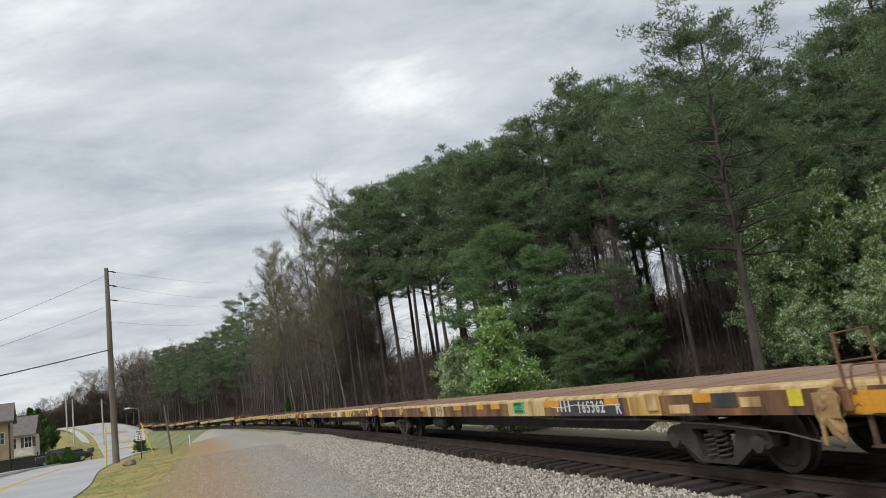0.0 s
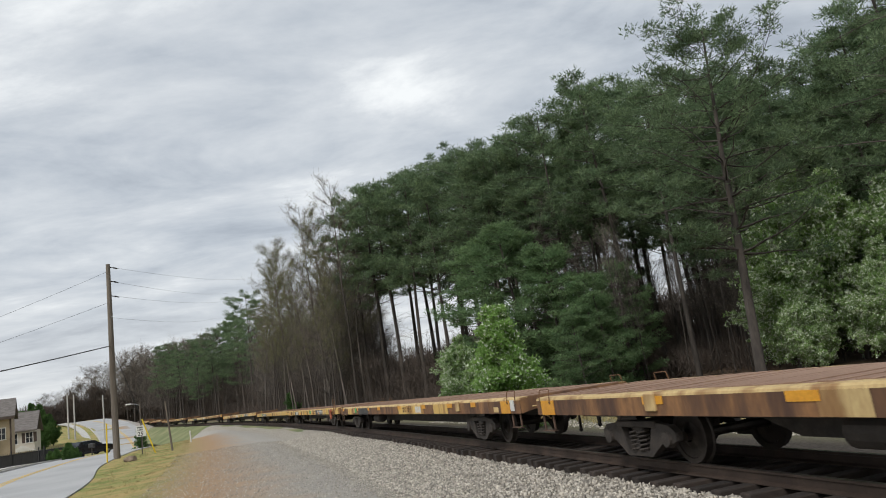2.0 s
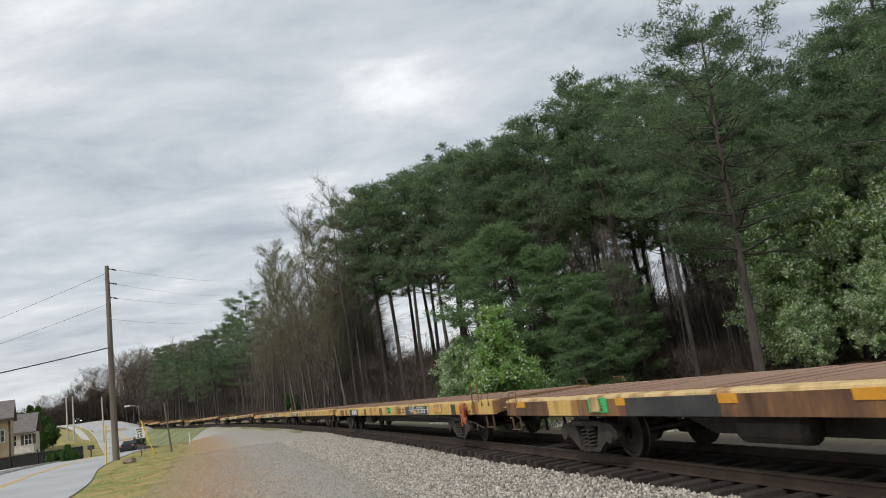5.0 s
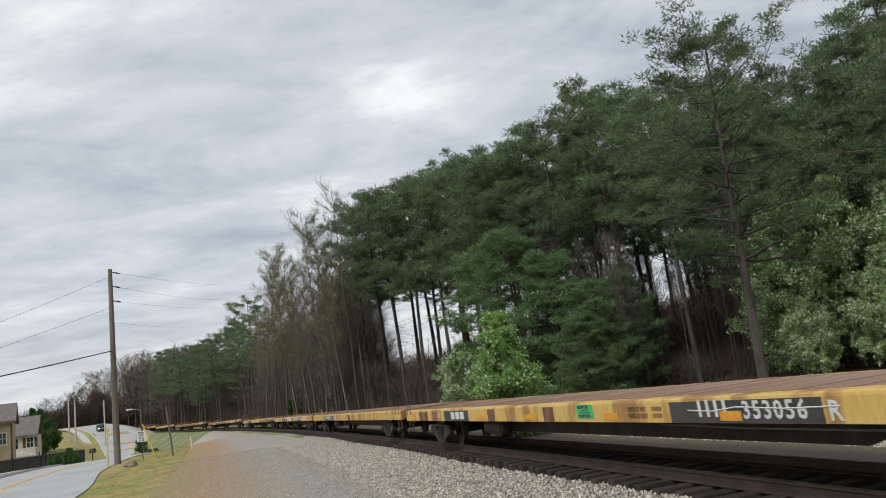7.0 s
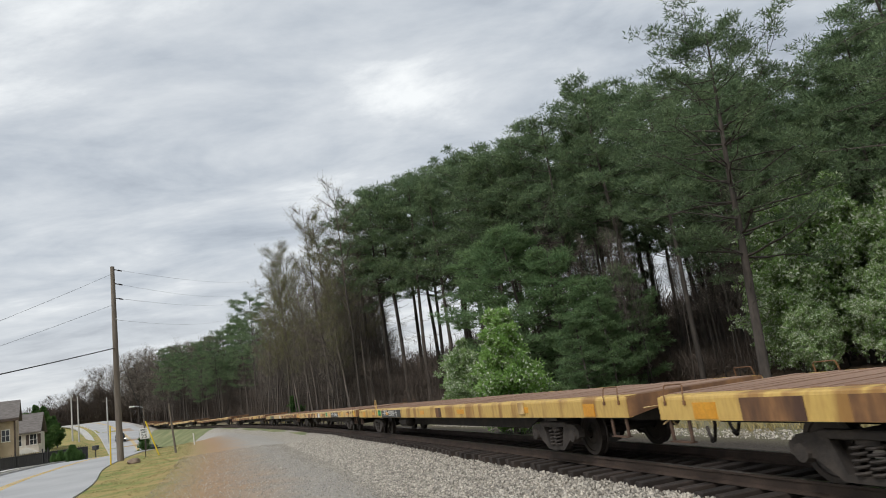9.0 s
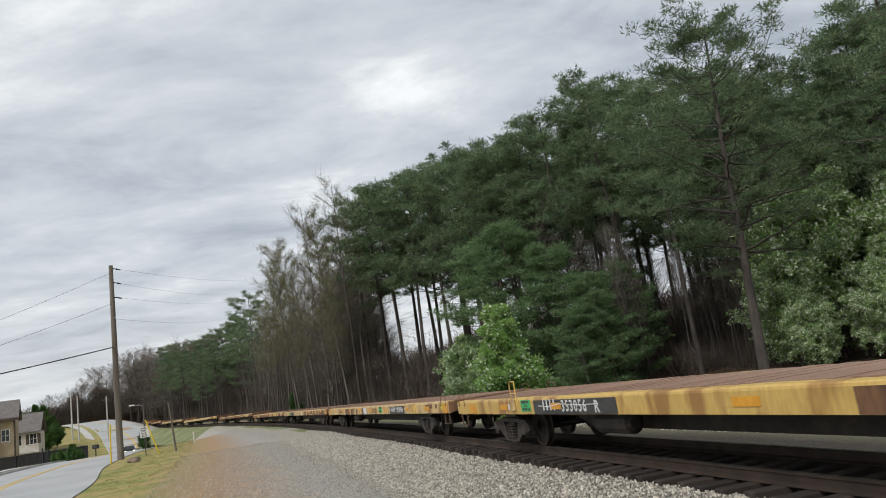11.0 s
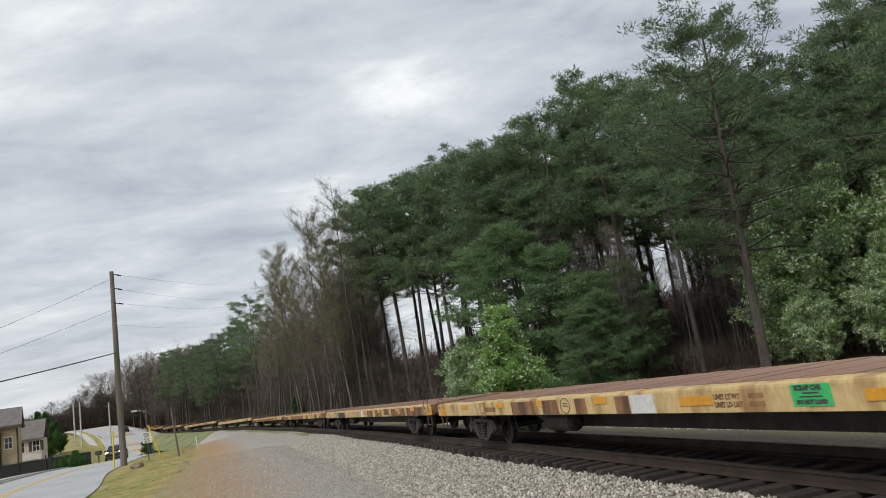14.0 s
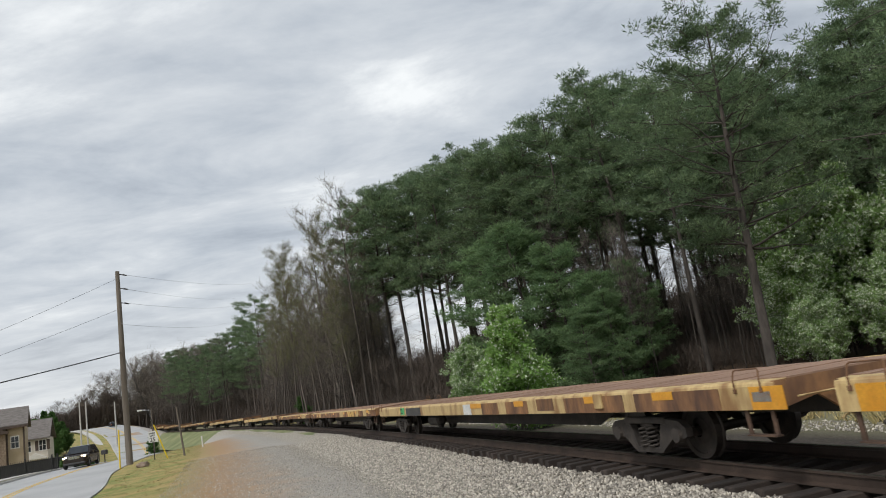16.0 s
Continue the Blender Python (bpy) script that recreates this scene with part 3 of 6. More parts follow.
def cards(rng, centres, per, spread, length, width, lift=0.2, flat=0.6, shell=0.6):
    """Many narrow triangles round each centre, pointing outwards and up."""
    n = len(centres) * per
    off = rng.normal(size=(n, 3))
    off /= np.linalg.norm(off, axis=1)[:, None] + 1e-9
    off *= np.array([1, 1, flat])
    rad = spread * rng.random((n, 1)) ** shell
    c = np.repeat(centres, per, axis=0) + off * rad
    way = off + rng.normal(size=(n, 3)) * 0.5 + np.array([0, 0, lift])
    way /= np.linalg.norm(way, axis=1)[:, None]
    side = np.cross(way, rng.normal(size=(n, 3)))
    side /= np.linalg.norm(side, axis=1)[:, None] + 1e-9
    L = length * rng.uniform(0.6, 1.3, (n, 1))
    W = width * rng.uniform(0.6, 1.3, (n, 1))
    v = np.stack([c - side * W / 2, c + side * W / 2, c + way * L], 1).reshape(-1, 3)
    return v, np.arange(n * 3).reshape(-1, 3)


def tree_thing(name, label, category, group, trunk_me, crown_me):
    t = thing(name, label, category, group)
    share("trunk", trunk_me, t, Matrix())
    if crown_me:
        share("crown", crown_me, t, Matrix())
    return t


def pine_meshes(seed, h=24.0, crown_from=0.45, reach=4.0, whorls=13, per=44, mat=None, base_r=0.24, flat=0.5, tuft=0.5, lean=0.0, arms=4, needle=0.34):
    """A pine: whorls of rising boughs that carry separate tufts of needles."""
    rng = np.random.default_rng(seed)
    trunk = wander(rng, (0, 0, -0.6), (lean + rng.normal() * 0.02, rng.normal() * 0.02, 1), h * 0.98, base_r, 0.04, 14, wob=0.016)
    paths, tufts, size_of = [], [], []
    for w in range(whorls):
        for k in range(arms):
            u = crown_from + (0.975 - crown_from) * (w + 0.45 * rng.random()) / (whorls - 0.55)
            i = u * 13
            a, f = int(min(i, 12)), i - int(min(i, 12))
            at = trunk[a] * (1 - f) + trunk[min(a + 1, 13)] * f
            v = (u - crown_from) / (1 - crown_from)
            size = reach * math.sin(math.pi * (0.24 + 0.68 * v)) ** 0.75 * rng.uniform(0.55, 1.12)
            az = w * 0.9 + k * math.tau / arms + rng.normal() * 0.3
            p = wander(rng, at[:3], (math.cos(az), math.sin(az), rng.uniform(-0.12, 0.2) + 0.45 * v * v), size, max(0.02, at[3] * 0.42), 0.014, 7, droop=0.035, wob=0.12)
            paths.append(p)
            out = p[6, :3] - p[0, :3]
            out /= np.linalg.norm(out) + 1e-9
            across = np.cross(out, (0, 0, 1.0))
            for j in range(2, 7):
                for q in (-1, 1):
                    if rng.random() < (0.7 if j == 2 else 0.28):
                        continue
                    way = out * 0.7 + across * q * rng.uniform(0.5, 1.1) + np.array([0, 0, rng.uniform(0.0, 0.35)])
                    b = wander(rng, p[j, :3], way, size * rng.uniform(0.14, 0.3) + 0.15, 0.014, 0.006, 3, droop=0.08, wob=0.15)
                    paths.append(b)
                    tufts.append(b[2, :3])
                    size_of.append(tuft * rng.uniform(0.65, 1.25))
                    if rng.random() < 0.25:
                        tufts.append(b[1, :3])
                        size_of.append(tuft * rng.uniform(0.5, 0.9))
            tufts.append(p[6, :3] + out * 0.15)
            size_of.append(tuft * rng.uniform(0.7, 1.1))
    for k in range(5):
        tufts.append(trunk[13, :3] + rng.normal(size=3) * 0.4 * np.array([1, 1, 0.8]))
        size_of.append(tuft)
    for _ in range(22):
        # dead stubs under the crown
        i = rng.uniform(0.4, 1.0) * crown_from * 13
        at = trunk[int(i)]
        az = rng.random() * 6.28
        paths.append(wander(rng, at[:3] + np.array([0, 0, rng.random()]), (math.cos(az), math.sin(az), rng.uniform(-0.3, 0.3)), rng.uniform(0.4, 2.2), 0.022, 0.005, 4))
    v1, f1 = limb_arrays([trunk], 8)
    v2, f2 = limb_arrays(paths, 3)
    me1 = array_mesh("trunk", np.concatenate([v1, v2]), np.concatenate([f1, f2 + len(v1)]), [M_BARK])
    v, f = cards(rng, np.array(tufts), per, np.repeat(size_of, per)[:, None], needle, needle * 0.22, 0.5, flat, 0.45)
    return me1, array_mesh("crown", v, f, [mat or M_NEEDLE])


def bare_meshes(seed, h=22.0, limbs=26, low=0.3, reach=3.2, buds=0, base_r=0.16, twigs=7, bud_mat=None, haze=5, bark=None, upright=1.0):
    rng = np.random.default_rng(seed)
    trunk = wander(rng, (0, 0, -0.6), (rng.normal() * 0.05, rng.normal() * 0.05, 1), h + 0.4, base_r, 0.015, 14, wob=0.03)
    paths, ends = [], []
    for k in range(limbs):
        u = low + (0.97 - low) * (k + rng.random()) / limbs
        i = u * 13
        a, f = int(min(i, 12)), i - int(min(i, 12))
        at = trunk[a] * (1 - f) + trunk[min(a + 1, 13)] * f
        size = reach * rng.uniform(0.5, 1.15) * (1.15 - 0.75 * (u - low) / (1 - low))
        az = k * 2.4 + rng.normal() * 0.5
        p = wander(rng, at[:3], (math.cos(az), math.sin(az), rng.uniform(0.6, 1.4) * upright), size, max(0.012, at[3] * 0.45), 0.008, 6, droop=0.05)
        paths.append(p)
        for j in range(1, 6):
            for _ in range(twigs if j > 1 else 2):
                w = p[j, :3] - p[j - 1, :3]
                w = w / (np.linalg.norm(w) + 1e-9) + rng.normal(size=3) * 0.55
                b = wander(rng, p[j, :3] - (p[j, :3] - p[j - 1, :3]) * rng.random(), w, size * rng.uniform(0.14, 0.42), 0.016, 0.006, 4, droop=0.05, wob=0.2)
                paths.append(b)
                ends += [b[2, :3], b[3, :3]]
    v1, f1 = limb_arrays([trunk], 7)
    v2, f2 = limb_arrays(paths, 3)
    me1 = array_mesh("trunk", np.concatenate([v1, v2]), np.concatenate([f1, f2 + len(v1)]), [bark or M_TWIG])
    if not haze:
        return me1, None
    # the finest twigs, and buds on them
    v, f = cards(rng, np.array(ends), haze, 0.5, 0.8, 0.02, 0.8, 0.9)
    idx = np.zeros(len(f), int)
    if buds:
        w, g = cards(rng, np.array(ends), buds, 0.3, 0.1, 0.07, 0.2, 0.9)
        f, idx = np.concatenate([f, g + len(v)]), np.concatenate([idx, np.ones(len(g), int)])
        v = np.concatenate([v, w])
    return me1, array_mesh("crown", v, f, [M_FINETWIG, bud_mat or M_BUD], idx)


def leafy_meshes(seed, h=5.4, reach=1.7, limbs=34, blossom=0.2, size=0.1, per=16, taper=1.0, mat=None):
    """A young tree leafed down to the ground, with white flowers among the leaves."""
    rng = np.random.default_rng(seed)
    trunk = wander(rng, (0, 0, -0.4), (0.02, 0.02, 1), h + 0.3, 0.07 + h * 0.008, 0.012, 12, wob=0.03)
    paths, ends = [], []
    for k in range(limbs):
        u = 0.1 + 0.87 * (k + rng.random()) / limbs
        i = u * 11
        a, f = int(min(i, 10)), i - int(min(i, 10))
        at = trunk[a] * (1 - f) + trunk[a + 1] * f
        L = reach * rng.uniform(0.65, 1.15) * ((1 - u) ** 0.75 * taper + (1 - taper) * math.sin(math.pi * min(1, u + 0.15)) + 0.12)
        az = k * 2.4 + rng.normal() * 0.4
        p = wander(rng, at[:3], (math.cos(az), math.sin(az), rng.uniform(0.35, 0.9) if taper < 1 else rng.uniform(0.1, 0.5)), L, 0.022, 0.006, 6, droop=0.02)
        paths.append(p)
        for j in range(1, 6):
            ends.append(p[j, :3])
            for _ in range(3):
                b = wander(rng, p[j, :3], (p[j, :3] - p[j - 1, :3]) / (L / 5 + 1e-6) + rng.normal(size=3) * 0.8, L * rng.uniform(0.15, 0.35), 0.008, 0.004, 3, wob=0.2)
                paths.append(b)
                ends += [b[1, :3], b[2, :3]]
    v1, f1 = limb_arrays([trunk], 6)
    v2, f2 = limb_arrays(paths, 3)
    me1 = array_mesh("trunk", np.concatenate([v1, v2]), np.concatenate([f1, f2 + len(v1)]), [M_TWIG])
    v, f = cards(rng, np.array(ends), per, 0.2, size, size * 0.8, 0.1, 0.9)
    idx = (rng.random(len(f)) < np.repeat(blossom * rng.uniform(0.2, 1.6, len(ends)), per)).astype(int)
    return me1, array_mesh("crown", v, f, [mat or M_LEAF, M_BLOSSOM], idx)


def plant(proto, proto_h, x, y, h, turn, wide=1.0):
    k = h / proto_h
    ob = copy_thing(proto, pose(x, y, ground_at(x, y), 0, 0, turn))
    ob.scale = (k * wide, k * wide, k)
    return ob


def drop(proto):
    for o in (*proto.children_recursive, proto):
        bpy.data.objects.remove(o)


rng_t = random.Random(21)
EDGE = "trees along the track"
PINE = "tall dark green pine with a bare lower trunk"
SKYLINE = ([-31.5, -29, -27.6, -26.1, -23.4, -20.6, -19.1, -17.5, -16.1, -14.7, -12.7, -11.1, -8.3, -6.6, -2.5, -0.7, 1.8, 6.1, 8.4, 12.5, 15.0, 17.8, 23.8, 28, 40], [2.6, 3.3, 4.4, 5.5, 5.7, 6.1, 6.6, 7.7, 9.4, 10.4, 12.9, 14.6, 15.6, 16.0, 17.5, 17.2, 18.8, 18.8, 20.2, 21.8, 22.4, 21.2, 21.2, 19.6, 23.5])


def tree_height(x, y, k=1.0):
    """The height of a tree there whose top meets the wood's skyline, or k of its angle."""
    el = radians(float(np.interp(math.degrees(math.atan2(x, y)), *SKYLINE)) * k)
    return EYE[2] + math.hypot(x, y) * math.tan(el) - ground_at(x, y)


pines = [tree_thing("pine_tree", PINE, "pine tree", EDGE, *pine_meshes(40 + i, 24.0, c, r, n, per, tuft=tf)) for i, (c, r, n, per, tf) in enumerate(((0.32, 4.4, 13, 36, 0.5), (0.55, 4.4, 10, 36, 0.5), (0.5, 4.6, 11, 36, 0.52), (0.6, 4.2, 9, 36, 0.5)))]
# x, y of each tall pine at the wood's edge
TALL = [(13.8, 54.3), (9.9, 57.1), (8.0, 60.5), (4.4, 63.8), (2.4, 67.0), (6.0, 61.7), (-3.5, 71.9), (-0.7, 70.0), (-7.7, 75.6), (-5.8, 74.8), (-10.0, 78.4), (16.2, 49.4), (12.6, 58.7), (-1.9, 78.0), (-4.6, 84.0), (-2.6, 88.0), (0.9, 80.0), (1.6, 90.0), (-6.8, 88.0), (-8.8, 90.0), (3.9, 78.0)]
for i, (x, y) in enumerate(TALL):
    plant(pines[1 + i % 3], 24.0, x, y, tree_height(x, y, 0.985 if i % 2 else 1.0), rng_t.uniform(0, 360))
for x, y, k in ((25.5, 50.0, 0.9), (30.5, 46.5, 0.96), (29.5, 40.5, 0.98), (20.5, 49.5, 0.95), (22.0, 54.0, 0.95), (33.0, 44.5, 1.1), (28.0, 49.0, 1.02)):
    plant(pines[0], 24.0, x, y, tree_height(x, y, k), rng_t.uniform(0, 360), 1.15)
for i in range(40):
    a = radians(2 + 36 * (i + rng_t.random()) / 40)
    g = math.degrees(a)
    d = rng_t.uniform(64, 96) if g < 12 else rng_t.uniform(52, 84)
    x, y = d * math.sin(a), d * math.cos(a)
    plant(pines[1 + i % 3] if g < 8 or 17 < g < 25 else pines[i % 4], 24.0, x, y, tree_height(x, y, rng_t.uniform(0.7, 0.97)), rng_t.uniform(0, 360))
for x, y, k in ((-33.5, 115.2, 1.0), (-38.7, 124.1, 0.97), (-43.9, 132.9, 0.95), (-55.2, 150.2, 0.98), (-63.8, 162.9, 1.0), (-49.1, 141.7, 0.98), (-69.9, 171.3, 1.0), (-30.5, 107.8, 0.8), (-47, 128, 0.85), (-58, 148, 0.9), (-52, 134, 0.85), (-41, 120, 0.85), (-62, 152, 0.9), (-36, 119, 0.9), (-46, 136, 0.93), (-52.5, 146, 0.96), (-60, 157, 0.97), (-67, 167, 0.98), (-73, 176, 0.98), (-56, 158, 0.9), (-40, 128, 0.9)):
    x, y = x * 1.42, y * 1.42
    plant(pines[int(abs(x)) % 3], 24.0, x, y, tree_height(x, y, k), rng_t.uniform(0, 360), 1.05)
for p in pines:
    drop(p)
# the broad old pine before the wood, and its neighbour whose boughs hang into view
old = tree_thing("pine_tree", "tall broad pine with layered boughs and a straight bare trunk", "pine tree", EDGE, *pine_meshes(71, 20.4, 0.36, 5.5, 13, 62, base_r=0.3, flat=0.4, tuft=0.58, lean=0.045, needle=0.26, arms=5))
plant(old, 20.4, 15.2, 37.0, 20.6, 0)
drop(old)
old = tree_thing("pine_tree", "old pine with long crooked boughs and sparse tufts", "pine tree", EDGE, *pine_meshes(75, 24.0, 0.38, 8.6, 9, 62, base_r=0.3, flat=0.45, tuft=0.55, needle=0.26, arms=5))
plant(old, 24.0, 26.4, 32.2, 23.5, 60)
drop(old)

young = [tree_thing("pine_tree", "young green pine leafed low down", "pine tree", EDGE, *pine_meshes(60 + i, 12.0, 0.1, 2.7, 15, 40, M_NEEDLE_Y, 0.12, 0.55, 0.4, needle=0.28)) for i in (0, 1)]
for i, (x, y, h) in enumerate(((5.2, 53.7, 14.3), (7.6, 51.4, 11.5), (7.7, 45.3, 5.9), (2.5, 57.9, 13.6), (9.8, 46.7, 7.0), (9.5, 49, 8.6), (12.4, 52.5, 9.5))):
    plant(young[i % 2], 12.0, x, y, h, rng_t.uniform(0, 360), 1.2)
for p in young:
    drop(p)

bares = [tree_thing("bare_tree", "tall bare grey tree with fine upright twigs", "tree", EDGE, *bare_meshes(80 + i, 22.0, 24, 0.34, 5.0, b, twigs=6, haze=z, bark=m, upright=0.9)) for i, (b, z, m) in enumerate(((1, 1, None), (6, 1, None), (7, 1, None), (0, 1, M_BARK)))]
for i, (g, d, k) in enumerate(((-8.2, 74, 1.09), (-10.2, 80, 1.03), (-9.2, 78, 0.99), (-10.8, 84, 0.96), (-12.0, 90, 0.94), (-12.9, 95, 1.0), (-13.8, 101, 1.0), (-14.8, 110, 1.0), (-7.6, 76, 0.9), (-9.0, 75, 0.78), (-11.6, 82, 0.8), (-13.2, 90, 0.8), (-15.4, 108, 0.85), (-10.0, 72, 0.62), (-12.4, 84, 0.65), (-14.2, 96, 0.68))):
    x, y = d * math.sin(radians(g)), d * math.cos(radians(g))
    plant(bares[0 if i < 2 else 1 + i % 2], 22.0, x, y, tree_height(x, y, k), rng_t.uniform(0, 360), 0.9)
broad = [tree_thing("bare_tree", "broad bare brown tree with fine twigs", "tree", "bare brown trees", *bare_meshes(90 + i, 18.0, 30, 0.22, 7.0, 0, 0.22, 7, haze=3, bark=M_BARK, upright=0.55)) for i in (0, 1)]
# brown trees of middle height, and thin dark trunks inside the wood
for i in range(170):
    a = radians(-17 + 11.5 * rng_t.random() if i < 64 else -24 + 8 * rng_t.random() if i < 84 else 6 + 22 * rng_t.random())
    g = math.degrees(a)
    d = rng_t.uniform(0, 1) ** 0.8 * 30 + (45 if g > 8 else 62 if g > -6 else 74 if g > -12 else 108 if g > -16 else 165 if g > -19 else 225)
    x, y = d * math.sin(a), d * math.cos(a)
    brown = i < 64 and i % 4 < 2
    plant(broad[i % 2] if brown else bares[3], 18.0 if brown else 22.0, x, y, tree_height(x, y, rng_t.uniform(0.36, 0.66)), rng_t.uniform(0, 360), 0.95 if g < 0 else 0.6)
for p in bares:
    drop(p)
for i in range(34):
    g = -31.5 + 12.5 * (i + rng_t.random()) / 34
    d = rng_t.uniform(285, 320) if g < -26 else float(np.interp(g, [-26, -24, -20, -19], [290, 268, 215, 190])) + rng_t.uniform(0, 22)
    x, y = d * math.sin(radians(g)), d * math.cos(radians(g))
    plant(broad[i % 2], 18.0, x, y, tree_height(x, y, rng_t.uniform(0.78, 1.02)), rng_t.uniform(0, 360), 1.0)
for p in broad:
    drop(p)

bush = tree_thing("pear_tree", "young pear tree in fresh green leaf with white blossom", "tree", "", *leafy_meshes(5, 5.4, 1.68, 100, 0.17, 0.12, 16))
plant(bush, 5.4, 1.9, 30.9, 5.4, 10)
drop(bush)
flower = tree_thing("pear_tree", "pear tree in green leaf and white blossom at the wood's edge", "tree", "blossoming trees", *leafy_meshes(9, 8.0, 3.0, 84, 0.34, 0.15, 16, 0.35, M_LEAF_MID))
for x, y, h in ((21.3, 43.5, 12.0), (23.6, 42.0, 11.4), (25.4, 40.5, 10.4), (19.2, 41.0, 7.2), (21.2, 34.6, 5.0), (18.4, 37.4, 4.4), (0.0, 44.0, 5.2), (27.5, 42, 11), (22.6, 37.5, 6.5)):
    plant(flower, 8.0, x, y, h, rng_t.uniform(0, 360), 0.95)
drop(flower)


def build_brush():
    """Brown undergrowth and leaf litter standing between the trunks."""
    rng = np.random.default_rng(12)
    n = 6500
    a = np.radians(-24 + 62 * rng.random(n))
    g = np.degrees(a)
    near = np.interp(g, [-24, -20, -18, -14, -8, -3, 8, 22, 38], [262, 205, 165, 108, 66, 58, 54, 52, 48])
    d = near + rng.random(n) ** 0.8 * 45
    x, y = d * np.sin(a), d * np.cos(a)
    z = ground_height(x, y)[0]
    c = np.stack([x, y, z + 0.2 + np.where(g < -2, 6.0, 1.6) * rng.random(n) ** 2.0], 1)
    v, f = cards(rng, c, 34, 1.2, 1.0, 0.03, 1.2, 0.6)
    tagged(new("undergrowth", array_mesh("undergrowth", v, f, [M_BRUSH])), "dead brown undergrowth beneath the trees", "undergrowth", kind="stuff")


build_brush()


def build_far_wood():
    """A far belt of bare woods that closes the view behind the trees."""
    rng = np.random.default_rng(31)
    n = 24000
    a = np.radians(np.where(rng.random(n) < 0.62, -34 + 24 * rng.random(n), -12 + 66 * rng.random(n)))
    g = np.degrees(a)
    near = np.interp(g, [-36, -24, -19, -14, -5, 10, 54], [285, 290, 245, 175, 118, 100, 90])
    d = near + rng.random(n) * 22
    top = np.interp(g, [-36, -31, -29, -27, -24, -20, -14, -9, -5, 10, 54], [4, 5, 8, 14, 20, 21, 18, 12, 6, 9, 12])
    top = top * rng.uniform(0.62, 1.18, 400)[((g + 40) * 2.6).astype(int)] * rng.uniform(0.85, 1.1, 900)[((g + 40) * 7.3).astype(int)]
    x, y = d * np.sin(a), d * np.cos(a)
    z = ground_height(x, y)[0] + top * rng.random(n) ** 0.8
    v, f = cards(rng, np.stack([x, y, z], 1), 16, 1.6, 2.4, 0.1, 1.2, 0.8)
    tagged(new("far_woods", array_mesh("far_woods", v, f, [M_BRUSH])), "distant bare brown woods", "woods", kind="stuff")


build_far_wood()


def build_dry_grass():
    """Straw-coloured grass on the far side of the track and in the verge."""
    rng = np.random.default_rng(44)
    n = 9000
    s = -6 + 130 * rng.random(n) ** 1.4
    lat = np.where(rng.random(n) < 0.75, -7.2 - 11 * rng.random(n), 9.0 + 4.0 * rng.random(n))
    th = np.interp(s, S_LINE, _th)
    x, y = np.interp(s, S_LINE, _px) - np.cos(th) * lat, np.interp(s, S_LINE, _py) - np.sin(th) * lat
    z, _, _, off = ground_height(x, y)
    ok = off > 0.4
    c = np.stack([x, y, z + 0.02], 1)[ok]
    tall = lat[ok] < 0
    v1, f1 = cards(rng, c[tall], 9, 0.16, 0.42, 0.03, 1.8, 0.2)
    v2, f2 = cards(rng, c[~tall], 9, 0.2, 0.07, 0.02, 1.2, 0.1)
    tagged(new("dry_grass", array_mesh("dry_grass", np.concatenate([v1, v2]), np.concatenate([f1, f2 + len(v1)]), [M_STRAW])), "dry straw-coloured grass beside the track", "grass", kind="stuff")


build_dry_grass()

# ---- the train of empty flat cars ----
V0, ACC = 7.977, -0.0395
CAR_L, PITCH = 25.07, 26.0
Y_SIDE, Z_SILL, Z_DECK = 1.37, 0.80, 1.14


def slack(t):
    return 0.33 - 0.0082 * (t - 6.8) ** 2


def run(s0, t):
    return s0 - V0 * t - ACC * (t - 8) ** 2 / 2 + slack(t)


